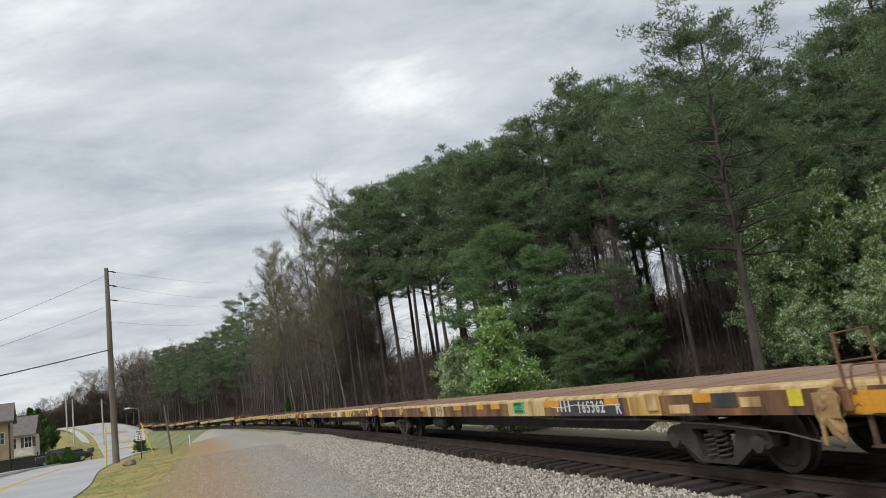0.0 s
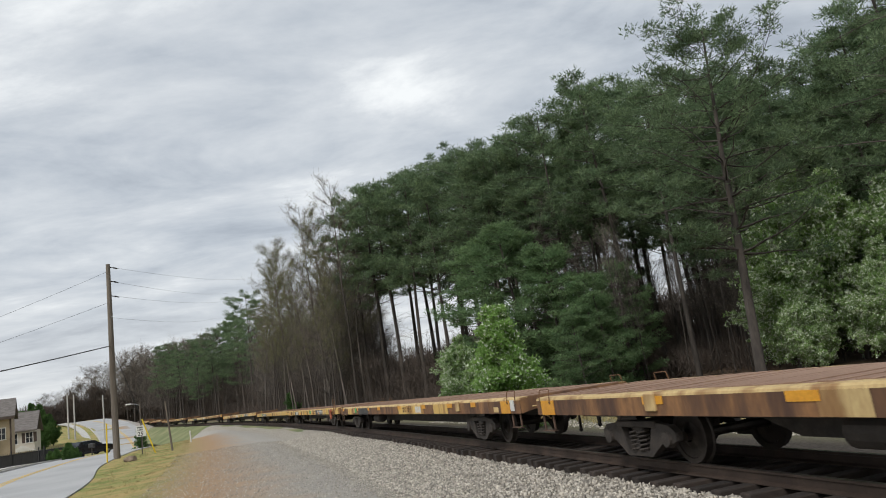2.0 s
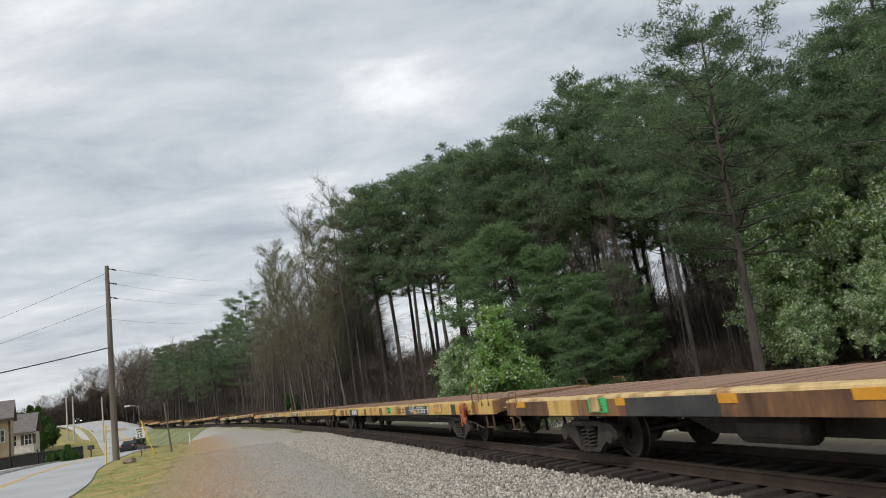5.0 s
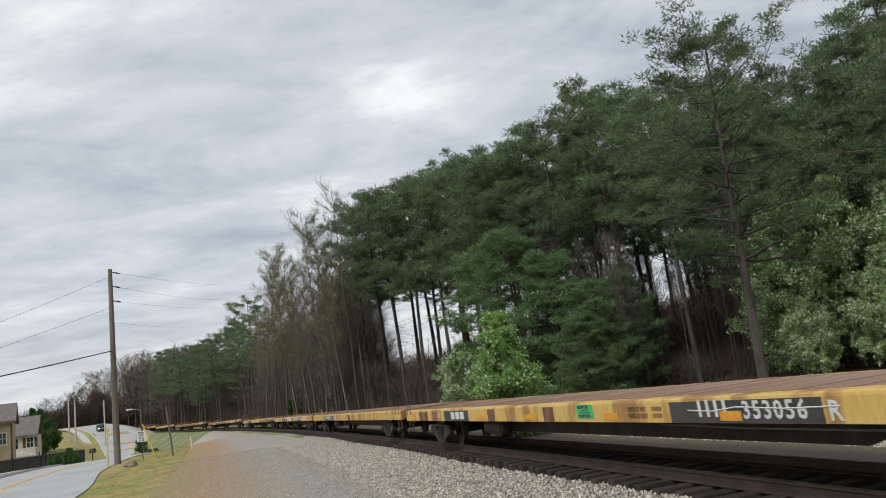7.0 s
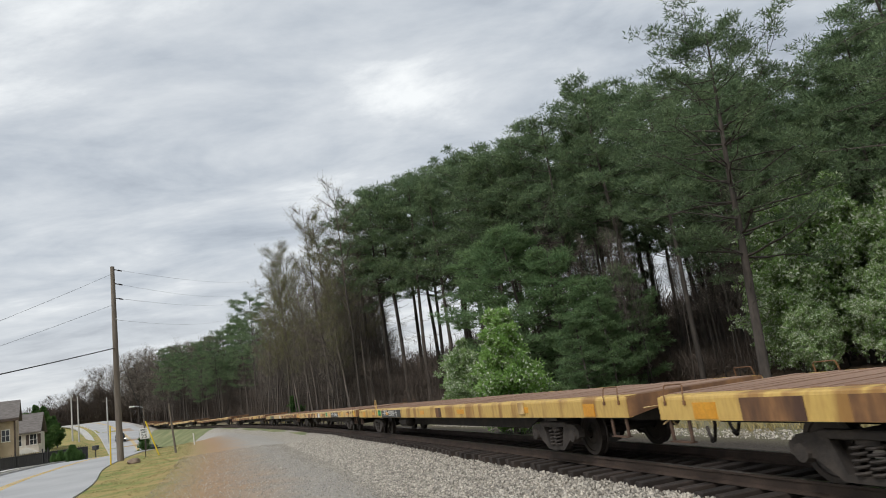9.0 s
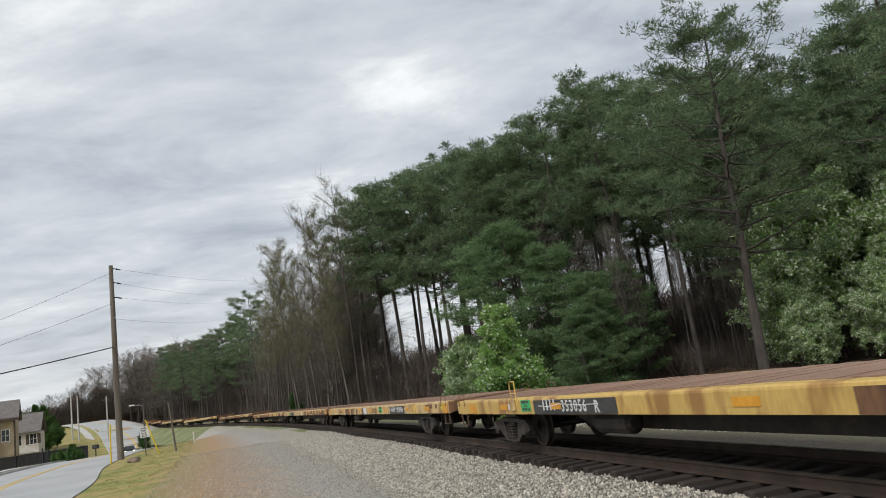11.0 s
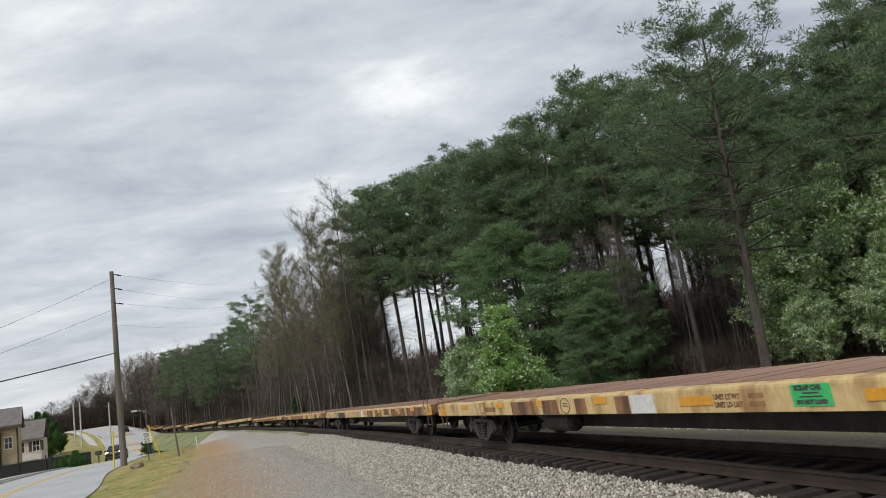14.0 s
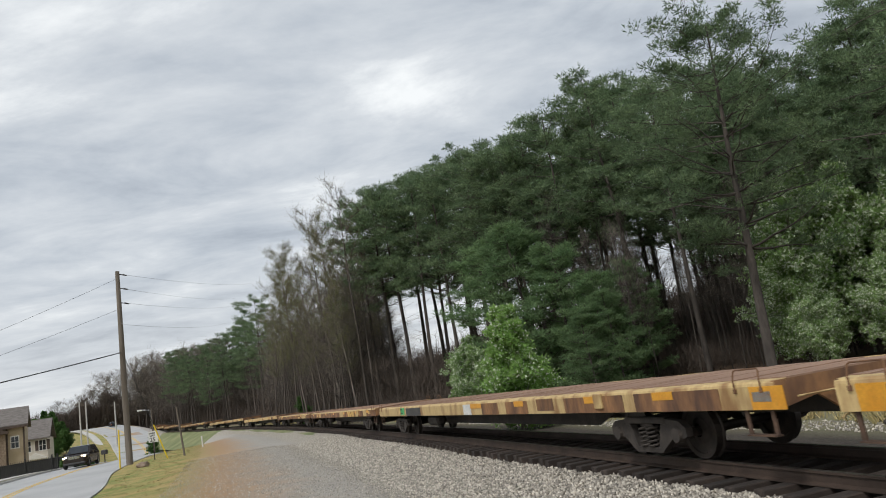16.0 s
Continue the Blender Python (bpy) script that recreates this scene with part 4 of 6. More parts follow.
def truck_meshes():
    """Meshes of a two-axle bogie, its middle at the rail's height."""
    out = {}
    bm = bmesh.new()
    # cast side frame with a window for the springs
    prism(bm, [(-1.1, 0.52), (-1.1, 0.4), (-1.0, 0.36), (-0.72, 0.36), (-0.36, 0.13), (0.36, 0.13), (0.72, 0.36), (1.0, 0.36), (1.1, 0.4), (1.1, 0.52), (0.95, 0.62), (0.55, 0.66), (0.46, 0.58), (0.3, 0.21), (-0.3, 0.21), (-0.46, 0.58), (-0.55, 0.66), (-0.95, 0.62)], -0.06, 0.06)
    box(bm, -0.6, 0.6, -0.07, 0.07, 0.58, 0.68, bevel=0.015)
    out["side_frame"] = bm
    bm = bmesh.new()
    pts = [(0.1 * math.cos(a * 0.7), 0.1 * math.sin(a * 0.7), 0.22 + a * 0.0075) for a in range(46)]
    tube(bm, pts, 0.019, 6)
    out["spring"] = bm
    bm = bmesh.new()
    box(bm, -0.16, 0.16, -1.12, 1.12, 0.5, 0.68, bevel=0.02)
    out["bolster"] = bm
    bm = bmesh.new()
    tube(bm, [(0, -0.85, 0), (0, 0.85, 0)], 0.075, 10)
    for sgn in (-1, 1):
        y = sgn * GAUGE / 2
        n = 28
        # rim with flange on the inner side, dished plate
        rings = [(0.1, -0.07), (0.1, 0.07), (0.2, 0.03), (0.33, 0.045), (0.345, 0.062), (0.418, 0.062), (0.42, -0.045), (0.45, -0.062), (0.45, -0.075), (0.35, -0.075), (0.33, -0.045), (0.2, -0.05)]
        rows = [[bm.verts.new((r * math.cos(k * math.tau / n), y + sgn * w, r * math.sin(k * math.tau / n))) for k in range(n)] for r, w in rings]
        for a, b in zip(rows, rows[1:] + rows[:1]):
            for k in range(n):
                bm.faces.new((a[k], a[(k + 1) % n], b[(k + 1) % n], b[k]))
    bmesh.ops.recalc_face_normals(bm, faces=bm.faces)
    out["wheelset"] = bm
    bm = bmesh.new()
    tube(bm, [(0, 0, 0), (0, 0.11, 0)], [0.13, 0.11], 12)
    out["axle_cap"] = bm
    made = {}
    for k, bm in out.items():
        me = bpy.data.meshes.new(k)
        bmesh.ops.recalc_face_normals(bm, faces=bm.faces)
        bm.to_mesh(me)
        bm.free()
        me.materials.append(M_WHEEL if k == "wheelset" else M_TRUCK)
        made[k] = me
    return made


TRUCK = truck_meshes()


def hollow(name, mat, build):
    bm = bmesh.new()
    build(bm)
    bmesh.ops.recalc_face_normals(bm, faces=bm.faces)
    me = bpy.data.meshes.new(name)
    bm.to_mesh(me)
    bm.free()
    me.materials.append(mat)
    return me


H2 = CAR_L / 2


BOARDS = 98
BOARD_W = CAR_L / BOARDS


def deck_mesh(bm):
    box(bm, -H2 + 0.02, H2 - 0.02, -Y_SIDE + 0.09, Y_SIDE - 0.09, Z_DECK - 0.09, Z_DECK - 0.03)


def board_mesh(bm):
    box(bm, -BOARD_W / 2 + 0.006, BOARD_W / 2 - 0.006, -Y_SIDE + 0.215, Y_SIDE - 0.215, Z_DECK - 0.03, Z_DECK + 0.014)


def board_places():
    rng = random.Random(2)
    return [(-H2 + (i + 0.5) * BOARD_W, rng.uniform(-0.01, 0.008)) for i in range(BOARDS)]


def boards_mesh(bm):
    for x, dz in board_places():
        box(bm, x - BOARD_W / 2 + 0.006, x + BOARD_W / 2 - 0.006, -Y_SIDE + 0.215, Y_SIDE - 0.215, Z_DECK - 0.03 + dz, Z_DECK + 0.014 + dz)


def sill_mesh(bm):
    # channel with a rounded top edge, flanges turned inwards
    prism(bm, [(-H2, Z_SILL), (H2, Z_SILL), (H2, Z_DECK - 0.053), (-H2, Z_DECK - 0.053)], Y_SIDE - 0.014, Y_SIDE)
    box(bm, -H2, H2, Y_SIDE - 0.09, Y_SIDE - 0.012, Z_SILL, Z_SILL + 0.016)


def deck_edge_mesh(bm):
    # folded plate: rounds from the side over onto the deck
    prof = [(Y_SIDE + 0.001, Z_DECK - 0.055), (Y_SIDE - 0.008, Z_DECK - 0.022), (Y_SIDE - 0.035, Z_DECK), (Y_SIDE - 0.21, Z_DECK + 0.008), (Y_SIDE - 0.21, Z_DECK - 0.03), (Y_SIDE - 0.05, Z_DECK - 0.03), (Y_SIDE - 0.02, Z_DECK - 0.055)]
    n = 24
    rows = [[bm.verts.new((-H2 + CAR_L * k / n, y, z + 0.006 * math.sin(k * 1.7) * (i in (2, 3)))) for i, (y, z) in enumerate(prof)] for k in range(n + 1)]
    for p, q in zip(rows, rows[1:]):
        for i in range(7):
            bm.faces.new((p[i], p[(i + 1) % 7], q[(i + 1) % 7], q[i]))
    bm.faces.new(rows[0])
    bm.faces.new(rows[-1][::-1])


def frame_mesh(bm):
    box(bm, -H2 + 0.1, H2 - 0.1, -0.35, 0.35, 0.62, Z_DECK - 0.1)
    box(bm, -H2 + 0.06, H2 - 0.06, -Y_SIDE + 0.08, Y_SIDE - 0.08, Z_DECK - 0.14, Z_DECK - 0.095)
    for sgn in (-1, 1):
        # fish-belly centre sill between the trucks
        prism(bm, [(-7.4, Z_SILL), (7.4, Z_SILL), (6.3, 0.42), (-6.3, 0.42)], sgn * 0.45 - 0.02, sgn * 0.45 + 0.02)
    for i in range(-9, 10):
        x = i * 1.2
        if abs(abs(x) - 9.15) > 1.6:
            prism(bm, [(x - 0.05, Z_SILL + 0.02), (x + 0.05, Z_SILL + 0.02), (x + 0.05, Z_DECK - 0.08), (x - 0.05, Z_DECK - 0.08)], -Y_SIDE + 0.03, Y_SIDE - 0.03)


def end_sill_mesh(bm):
    # end beam: deep at the middle over the coupler, shallow at the corners
    a = [(-Y_SIDE + 0.02, Z_SILL + 0.0), (-0.75, Z_SILL + 0.1), (-0.35, 0.62), (0.35, 0.62), (0.75, Z_SILL + 0.1), (Y_SIDE - 0.02, Z_SILL), (Y_SIDE - 0.02, Z_DECK), (-Y_SIDE + 0.02, Z_DECK)]
    p = [bm.verts.new((0, y, z)) for y, z in a]
    q = [bm.verts.new((0.05, y, z)) for y, z in a]
    bm.faces.new(p)
    bm.faces.new(q[::-1])
    for i in range(len(a)):
        bm.faces.new((p[i], q[i], q[(i + 1) % len(a)], p[(i + 1) % len(a)]))


def coupler_mesh(bm):
    box(bm, -0.5, 0.25, -0.09, 0.09, 0.72, 0.9, bevel=0.02)
    prism(bm, [(0.2, 0.66), (0.42, 0.66), (0.5, 0.7), (0.5, 0.92), (0.42, 0.96), (0.2, 0.96)], -0.14, 0.14)
    box(bm, 0.42, 0.62, 0.03, 0.15, 0.68, 0.94, bevel=0.03)


def grab_mesh(bm):
    # bent handhold standing over the deck's edge
    tube(bm, [(-0.24, 0.015, -0.12), (-0.24, 0.015, 0.02), (-0.23, -0.01, 0.14), (-0.2, -0.02, 0.16), (0.2, -0.02, 0.16), (0.23, -0.01, 0.14), (0.24, 0.015, 0.02), (0.24, 0.015, -0.12)], 0.011, 6)
    for x in (-0.24, 0.24):
        box(bm, x - 0.025, x + 0.025, 0.0, 0.03, -0.13, -0.07, bevel=0.006)


def step_mesh(bm):
    # stirrup step of flat bar
    for x in (-0.26, 0.2):
        box(bm, x, x + 0.06, -0.012, 0.012, -0.31, 0.05)
    box(bm, -0.26, 0.26, -0.05, 0.05, -0.32, -0.3)


def hose_mesh(bm):
    tube(bm, [(0, 0, 0), (0.06, 0, -0.16), (0.2, 0, -0.33), (0.42, 0, -0.42), (0.62, 0, -0.36), (0.75, 0, -0.24)], 0.028, 8)
    tube(bm, [(0.36, 0, -0.4), (0.48, 0, -0.42)], 0.045, 8)


def lever_mesh(bm):
    tube(bm, [(0.0, -1.1, 0), (0.0, 0.85, 0.0), (0.03, 1.1, -0.02), (0.05, 1.16, -0.14), (0.05, 1.28, -0.2)], 0.013, 6)
    tube(bm, [(0.05, 1.16, -0.14), (0.05, 1.05, -0.24)], 0.013, 6)


def rod_mesh(bm):
    tube(bm, [(2.2, 0, 0.04), (4, 0, 0), (6.6, 0, 0.0), (8.2, 0, -0.06), (9.4, 0, -0.14), (10.2, 0, -0.28)], 0.013, 6)
    for x in (3.2, 6.2):
        box(bm, x - 0.012, x + 0.012, -0.02, 0.02, 0, 0.1)


def tank_mesh(bm):
    tube(bm, [(-0.62, 0, 0), (-0.55, 0, 0), (0.55, 0, 0), (0.62, 0, 0)], [0.1, 0.19, 0.19, 0.1], 14)


def lump(bm, at, size, turn, seed):
    """A dented casting: a ball pulled to size, roughened and turned in the side's plane."""
    r = bmesh.ops.create_icosphere(bm, subdivisions=3, radius=1.0)
    m = pose(*at, 0, turn, 0) @ Matrix.Diagonal((*size, 1))
    for v in r["verts"]:
        k = 1 + 0.32 * noise.noise(v.co * 1.8 + Vector((seed, 0, 0))) + 0.1 * noise.noise(v.co * 5 + Vector((0, seed, 0)))
        v.co = m @ (v.co * k)


def brake_mesh(bm):
    # hand brake: dented gear housing, chain guard hanging below, lever and ratchet wheel
    lump(bm, (-0.02, 0.08, 0.14), (0.19, 0.11, 0.24), 20, 1.0)
    lump(bm, (0.06, 0.08, -0.22), (0.13, 0.09, 0.24), -25, 4.0)
    lump(bm, (-0.12, 0.07, -0.08), (0.09, 0.08, 0.2), 35, 7.0)
    tube(bm, [(0.2 * math.cos(k * math.tau / 16) - 0.02, 0.19, 0.2 * math.sin(k * math.tau / 16) + 0.16) for k in range(3, 14)], 0.022, 6)
    tube(bm, [(0.05, 0.19, -0.12), (0.25, 0.22, 0.02), (0.42, 0.22, 0.1), (0.46, 0.22, 0.06)], 0.018, 6)
    box(bm, -0.2, -0.14, 0.0, 0.06, -0.5, 0.1, bevel=0.01)
    box(bm, -0.24, 0.24, 0.0, 0.025, -0.1, 0.3, bevel=0.01)


def post_mesh(bm):
    # slim standard with two cross rungs reaching back along the car
    tube(bm, [(0, 0, -0.3), (0, 0, 0.5)], 0.018, 6)
    for h in (0.2, 0.49):
        tube(bm, [(0.03, 0, h), (-0.42, -0.02, h + 0.02)], 0.011, 6)
    tube(bm, [(-0.42, -0.02, -0.05), (-0.42, -0.02, 0.52)], 0.014, 6)
    box(bm, -0.05, 0.05, -0.03, 0.04, -0.3, -0.08, bevel=0.01)


def bracket_mesh(bm):
    box(bm, -0.14, 0.14, 0, 0.05, -0.13, 0.13, bevel=0.012)


CARM = {
    "deck": hollow("deck", M_DECK, deck_mesh), "deck_board": hollow("deck_board", M_DECK, board_mesh), "deck_boards": hollow("deck_boards", M_DECK, boards_mesh), "underframe": hollow("underframe", M_STEELD, frame_mesh),
    "end_sill": hollow("end_sill", M_RUST, end_sill_mesh), "coupler": hollow("coupler", M_STEELD, coupler_mesh), "grab_iron": hollow("grab_iron", M_RUST, grab_mesh),
    "step": hollow("step", M_STEPS, step_mesh), "air_hose": hollow("air_hose", M_STEELD, hose_mesh), "uncoupling_lever": hollow("uncoupling_lever", M_CREAM, lever_mesh),
    "brake_rod": hollow("brake_rod", M_RODSTEEL, rod_mesh), "air_tank": hollow("air_tank", M_STEELD, tank_mesh), "post": hollow("post", M_RUST, post_mesh), "bracket": hollow("bracket", M_CREAM, bracket_mesh),
    "edge_yellow": hollow("deck_edge", M_YELLOW, deck_edge_mesh), "edge_brown": hollow("deck_edge", M_CREAM, deck_edge_mesh), "edge_cream": hollow("deck_edge", M_CREAM, deck_edge_mesh),
    "sill_yellow": hollow("side_sill", M_YELLOW, sill_mesh), "sill_brown": hollow("side_sill", M_RUST, sill_mesh), "sill_cream": hollow("side_sill", M_CREAM, sill_mesh),
    "brake_red": hollow("hand_brake", M_REDB, brake_mesh), "brake_tan": hollow("hand_brake", M_TANB, brake_mesh)}


def lettering(text, size, mat, parent, m, name="car_number"):
    cu = bpy.data.curves.new(name, "FONT")
    cu.body, cu.size, cu.extrude, cu.resolution_u = text, size, 0.001, 2
    cu.offset, cu.space_character = 0.006, 1.2 if name == "car_number" else 1.0
    tmp = bpy.data.objects.new("tmp", cu)
    scene.collection.objects.link(tmp)
    bpy.context.view_layer.update()
    me = bpy.data.meshes.new_from_object(tmp.evaluated_get(bpy.context.evaluated_depsgraph_get()))
    bpy.data.objects.remove(tmp)
    me.materials.clear()
    me.materials.append(mat)
    ob = new(name, me)
    ob.parent, ob.matrix_basis = parent, m
    return ob


# a place on the near side of a car: x to the picture's left-hand end is +, so lettering runs towards -x
def side(x, z, out=0.0):
    return pose(x, Y_SIDE + out, z, 90, 0, 180)


def decal(parent, name, x0, x1, z0, z1, mat, slant=0.0, out=0.004, label=""):
    bm = bmesh.new()
    prism(bm, [(x0, z0), (x1, z0), (x1 + slant, z1), (x0 + slant, z1)], Y_SIDE - 0.002, Y_SIDE + out)
    bmesh.ops.recalc_face_normals(bm, faces=bm.faces)
    return part(name, bm, mat, parent, label)


WHEELSETS = []


def add_truck(car, x):
    t = new("bogie")
    t.parent = car
    t.matrix_basis = pose(x, 0, 0)
    for sgn in (-1, 1):
        share("side_frame", TRUCK["side_frame"], t, pose(0, sgn * 1.09, 0, 0, 0, 0 if sgn > 0 else 180))
        for dx in (-0.11, 0.11):
            share("spring", TRUCK["spring"], t, pose(dx, sgn * 1.09, 0))
        for dx in (-0.875, 0.875):
            share("axle_cap", TRUCK["axle_cap"], t, pose(dx, sgn * 1.09, 0.42, 0, 0, 0 if sgn > 0 else 180))
    share("bolster", TRUCK["bolster"], t, Matrix())
    return [share("wheelset", TRUCK["wheelset"], t, pose(dx, 0, 0.42)) for dx in (-0.875, 0.875)]


def flat_car(kind, s0, label, near, braked):
    car = thing("flat_car", label, "flat car", "flat cars of the train")
    deck = share("deck", CARM["deck"], car, Matrix())
    if near:
        for x, dz in board_places():
            share("deck_board", CARM["deck_board"], deck, pose(x, 0, dz))
    else:
        share("deck_boards", CARM["deck_boards"], deck, Matrix())["kind"] = "stuff"
    share("side_sill", CARM["sill_" + kind], car, Matrix())
    share("side_sill", CARM["sill_" + kind], car, pose(0, 0, 0, 0, 0, 180))
    for turn in (0, 180):
        share("deck_edge", CARM["edge_" + kind], car, pose(0, 0, 0, 0, 0, turn))
    share("underframe", CARM["underframe"], car, Matrix())
    sets = []
    for sgn in (-1, 1):
        turn = 0 if sgn > 0 else 180
        share("end_sill", CARM["end_sill"], car, pose(sgn * (H2 - 0.05), 0, 0, 0, 0, turn))
        share("coupler", CARM["coupler"], car, pose(sgn * (H2 - 0.02), 0, 0, 0, 0, turn))
        share("air_hose", CARM["air_hose"], car, pose(sgn * (H2 + 0.02), 0.45 * sgn, 0.74, 0, 0, turn - 25))
        share("uncoupling_lever", CARM["uncoupling_lever"], car, pose(sgn * (H2 + 0.05), 0, 0.92, 0, 0, turn))
        for q in (-1, 1):
            face = 0 if q > 0 else 180
            share("grab_iron", CARM["grab_iron"], car, pose(sgn * (H2 - 0.45), q * Y_SIDE, Z_DECK, 0, 0, face))
            share("step", CARM["step"], car, pose(sgn * (H2 - 0.4), q * (Y_SIDE - 0.05), Z_SILL, 0, 0, face))
            share("bracket", CARM["bracket"], car, pose(sgn * (H2 - 4.35), q * Y_SIDE, Z_SILL + 0.2, 0, 0, face))
        sets += add_truck(car, sgn * 9.15)
    share("air_tank", CARM["air_tank"], car, pose(4.4, 0.95, 0.6))
    if braked:
        share("brake_rod", CARM["brake_rod"], car, pose(-1.2, 1.24, 0.72, 0, 0, 180))
    CARS.append((car, s0, sets))
    return car


def patches(car, seed, count, mats):
    """Squares of overpainting along the side, as touched-up stencils leave them."""
    rng = random.Random(seed)
    x = -H2 + 1.2
    while x < H2 - 1.4:
        w = rng.uniform(0.25, 1.5)
        if rng.random() < count:
            full = rng.random() < 0.5
            z0 = Z_SILL + (0.004 if full else rng.uniform(0.0, 0.16))
            z1 = Z_DECK - 0.056 if full else z0 + rng.uniform(0.1, 0.17)
            decal(car, "paint_patch", x, x + w, z0, z1, rng.choice(mats), rng.uniform(-0.05, 0.05), 0.003)
        x += w + rng.uniform(0.1, 0.7)


def reflectors(car, xs):
    for x in xs:
        decal(car, "reflector", x - 0.2, x + 0.2, Z_SILL + 0.16, Z_SILL + 0.28, M_ORANGE, 0, 0.007, "faded orange reflective strip")


CARS = []
SHIFT = {1: 0.05, 2: 0.0, 3: -0.33, 4: -0.04, 5: -0.04, 6: 0.0}
# the middle of each car at the start, along the line
FIRST = -4.95 - PITCH / 2
KIND = {"C": M_CREAM, "Y": M_YELLOW, "B": M_RUST, "O": M_ORANGE, "K": M_BLACKP, "G": M_GREENTAG, "L": M_LEMON, "W": M_WHITEP}
NAME = {"O": "reflector", "G": "tag", "L": "tag", "W": "placard"}
TELL = {"O": "faded orange reflective strip", "G": "bright green tag with printed lines", "L": "lemon yellow tag", "W": "white placard", "K": "black painted panel"}
# marks on the near side of each car: from, to (metres from its middle), paint, height band
BAND = {"f": (0.004, 0.284), "t": (0.17, 0.29), "m": (0.1, 0.22), "b": (0.03, 0.15), "g": (0.06, 0.3), "u": (0.1, 0.283), "l": (0.02, 0.24)}
MARKS = {
    1: "-4.35 -2.41 Cf/-3.33 -2.75 Gg/-5.06 -4.35 Ot/-7.36 -5.06 Kf/-7.27 -6.81 Ot/-8.41 -7.54 Yf/-9.6 -9.23 Ot/-10.1 -9.61 Ku/-10.51 -10.15 Cm/-11.18 -10.97 Lu/-12.04 -11.76 Cf/-12.3 -11.83 Ol/1.03 1.49 Ot/-0.74 -0.27 Ot/-1.88 -1.31 Ot/4.2 4.9 Cf/-9.1 -8.63 Cb/7.82 8.37 Ot/4.84 5.34 Ot/2.73 3.61 Cf/1.2 1.7 Ot/11.64 12.24 Of",
    2: "7.8 8.46 Gg/7.2 7.5 Ot/4.86 7.2 Kf/4.5 4.86 Ot/2.22 2.74 Ot/-1.46 -0.98 Ot/-4.52 -1.04 Yf/-4.78 -4.36 Ot/-7.16 -5.7 Yf/-7.64 -7.16 Ot/-9.62 -9.26 Ot/-10.6 -9.9 Bf/-11.2 -10.9 Cb/-11.94 -11.4 Of/-12.2 -11.98 Wg/8.9 10.2 Yf/11.4 11.9 Ot",
    3: "5.74 8.02 Kf/4.31 4.95 Ob/1.2 1.8 Ob/0.37 0.86 Bf/-1.25 -0.65 Gg/-2.07 -1.61 Ob/-6.37 -3.57 Kf/-5.07 -4.66 Ob/9.93 11.01 Bf/3.71 4.2 Bf/-7.6 -7.2 Om/-9.3 -8.9 Kf/-9.75 -9.32 Ol/8.8 9.3 Bf/11.5 12 Ol",
    4: "10.94 11.49 Ol/8.65 9.1 Om/8.23 8.57 Wm/7.25 7.77 Gg/3.6 7.08 Kf/5.74 6.2 Om/-11.4 -11.0 Ol/-8.45 -7.98 Om/-4 -3.4 Om/0.2 0.7 Om/-1.8 -1.2 Bf",
    5: "-1.18 -0.43 Om/-2.85 -1.18 Cf/-3.18 -2.61 Gg/-4.1 -3.6 Om/-7.07 -4.73 Kf/-7.69 -7.18 Om/-12 -11.75 Lu/-12.35 -11.93 Of/-10.45 -9.81 Om/-11.12 -10.81 Cf/-9.45 -9.11 Cb/2.9 3.5 Cf/6.7 7.2 Ot/4.4 4.7 Ot/1.66 2.13 Ot/0.22 0.9 Wf/0.95 1.4 Bf/11.74 12.3 Of/9.5 10 Ot",
    6: "7.46 8.20 Gg/4.90 7.14 Kf/-0.84 -0.16 Wf/-1.76 -0.84 Ot/-3.00 -1.76 Bf/-4.88 -3.52 Bf/-4.66 -4.10 Ot/-6.24 -5.40 Bg/-9.00 -6.76 Bf/-8.12 -7.62 Ot/-11.50 -9.36 Bf/-10.44 -9.90 Ot/-12.68 -12.10 Of/-12.46 -12.14 Wm"}
NUMBER = {1: ("165362", -5.8, 0.28), 3: ("353056", -5.1, 0.3), 4: ("353056", 5.72, 0.3), 5: ("165496", -5.85, 0.28)}
LOOK = {"yellow": "yellow steel flat car with rust streaks and a bare board deck", "brown": "rust-brown flat car with yellow paint patches, empty board deck", "cream": "faded cream and brown flat car with an empty board deck"}
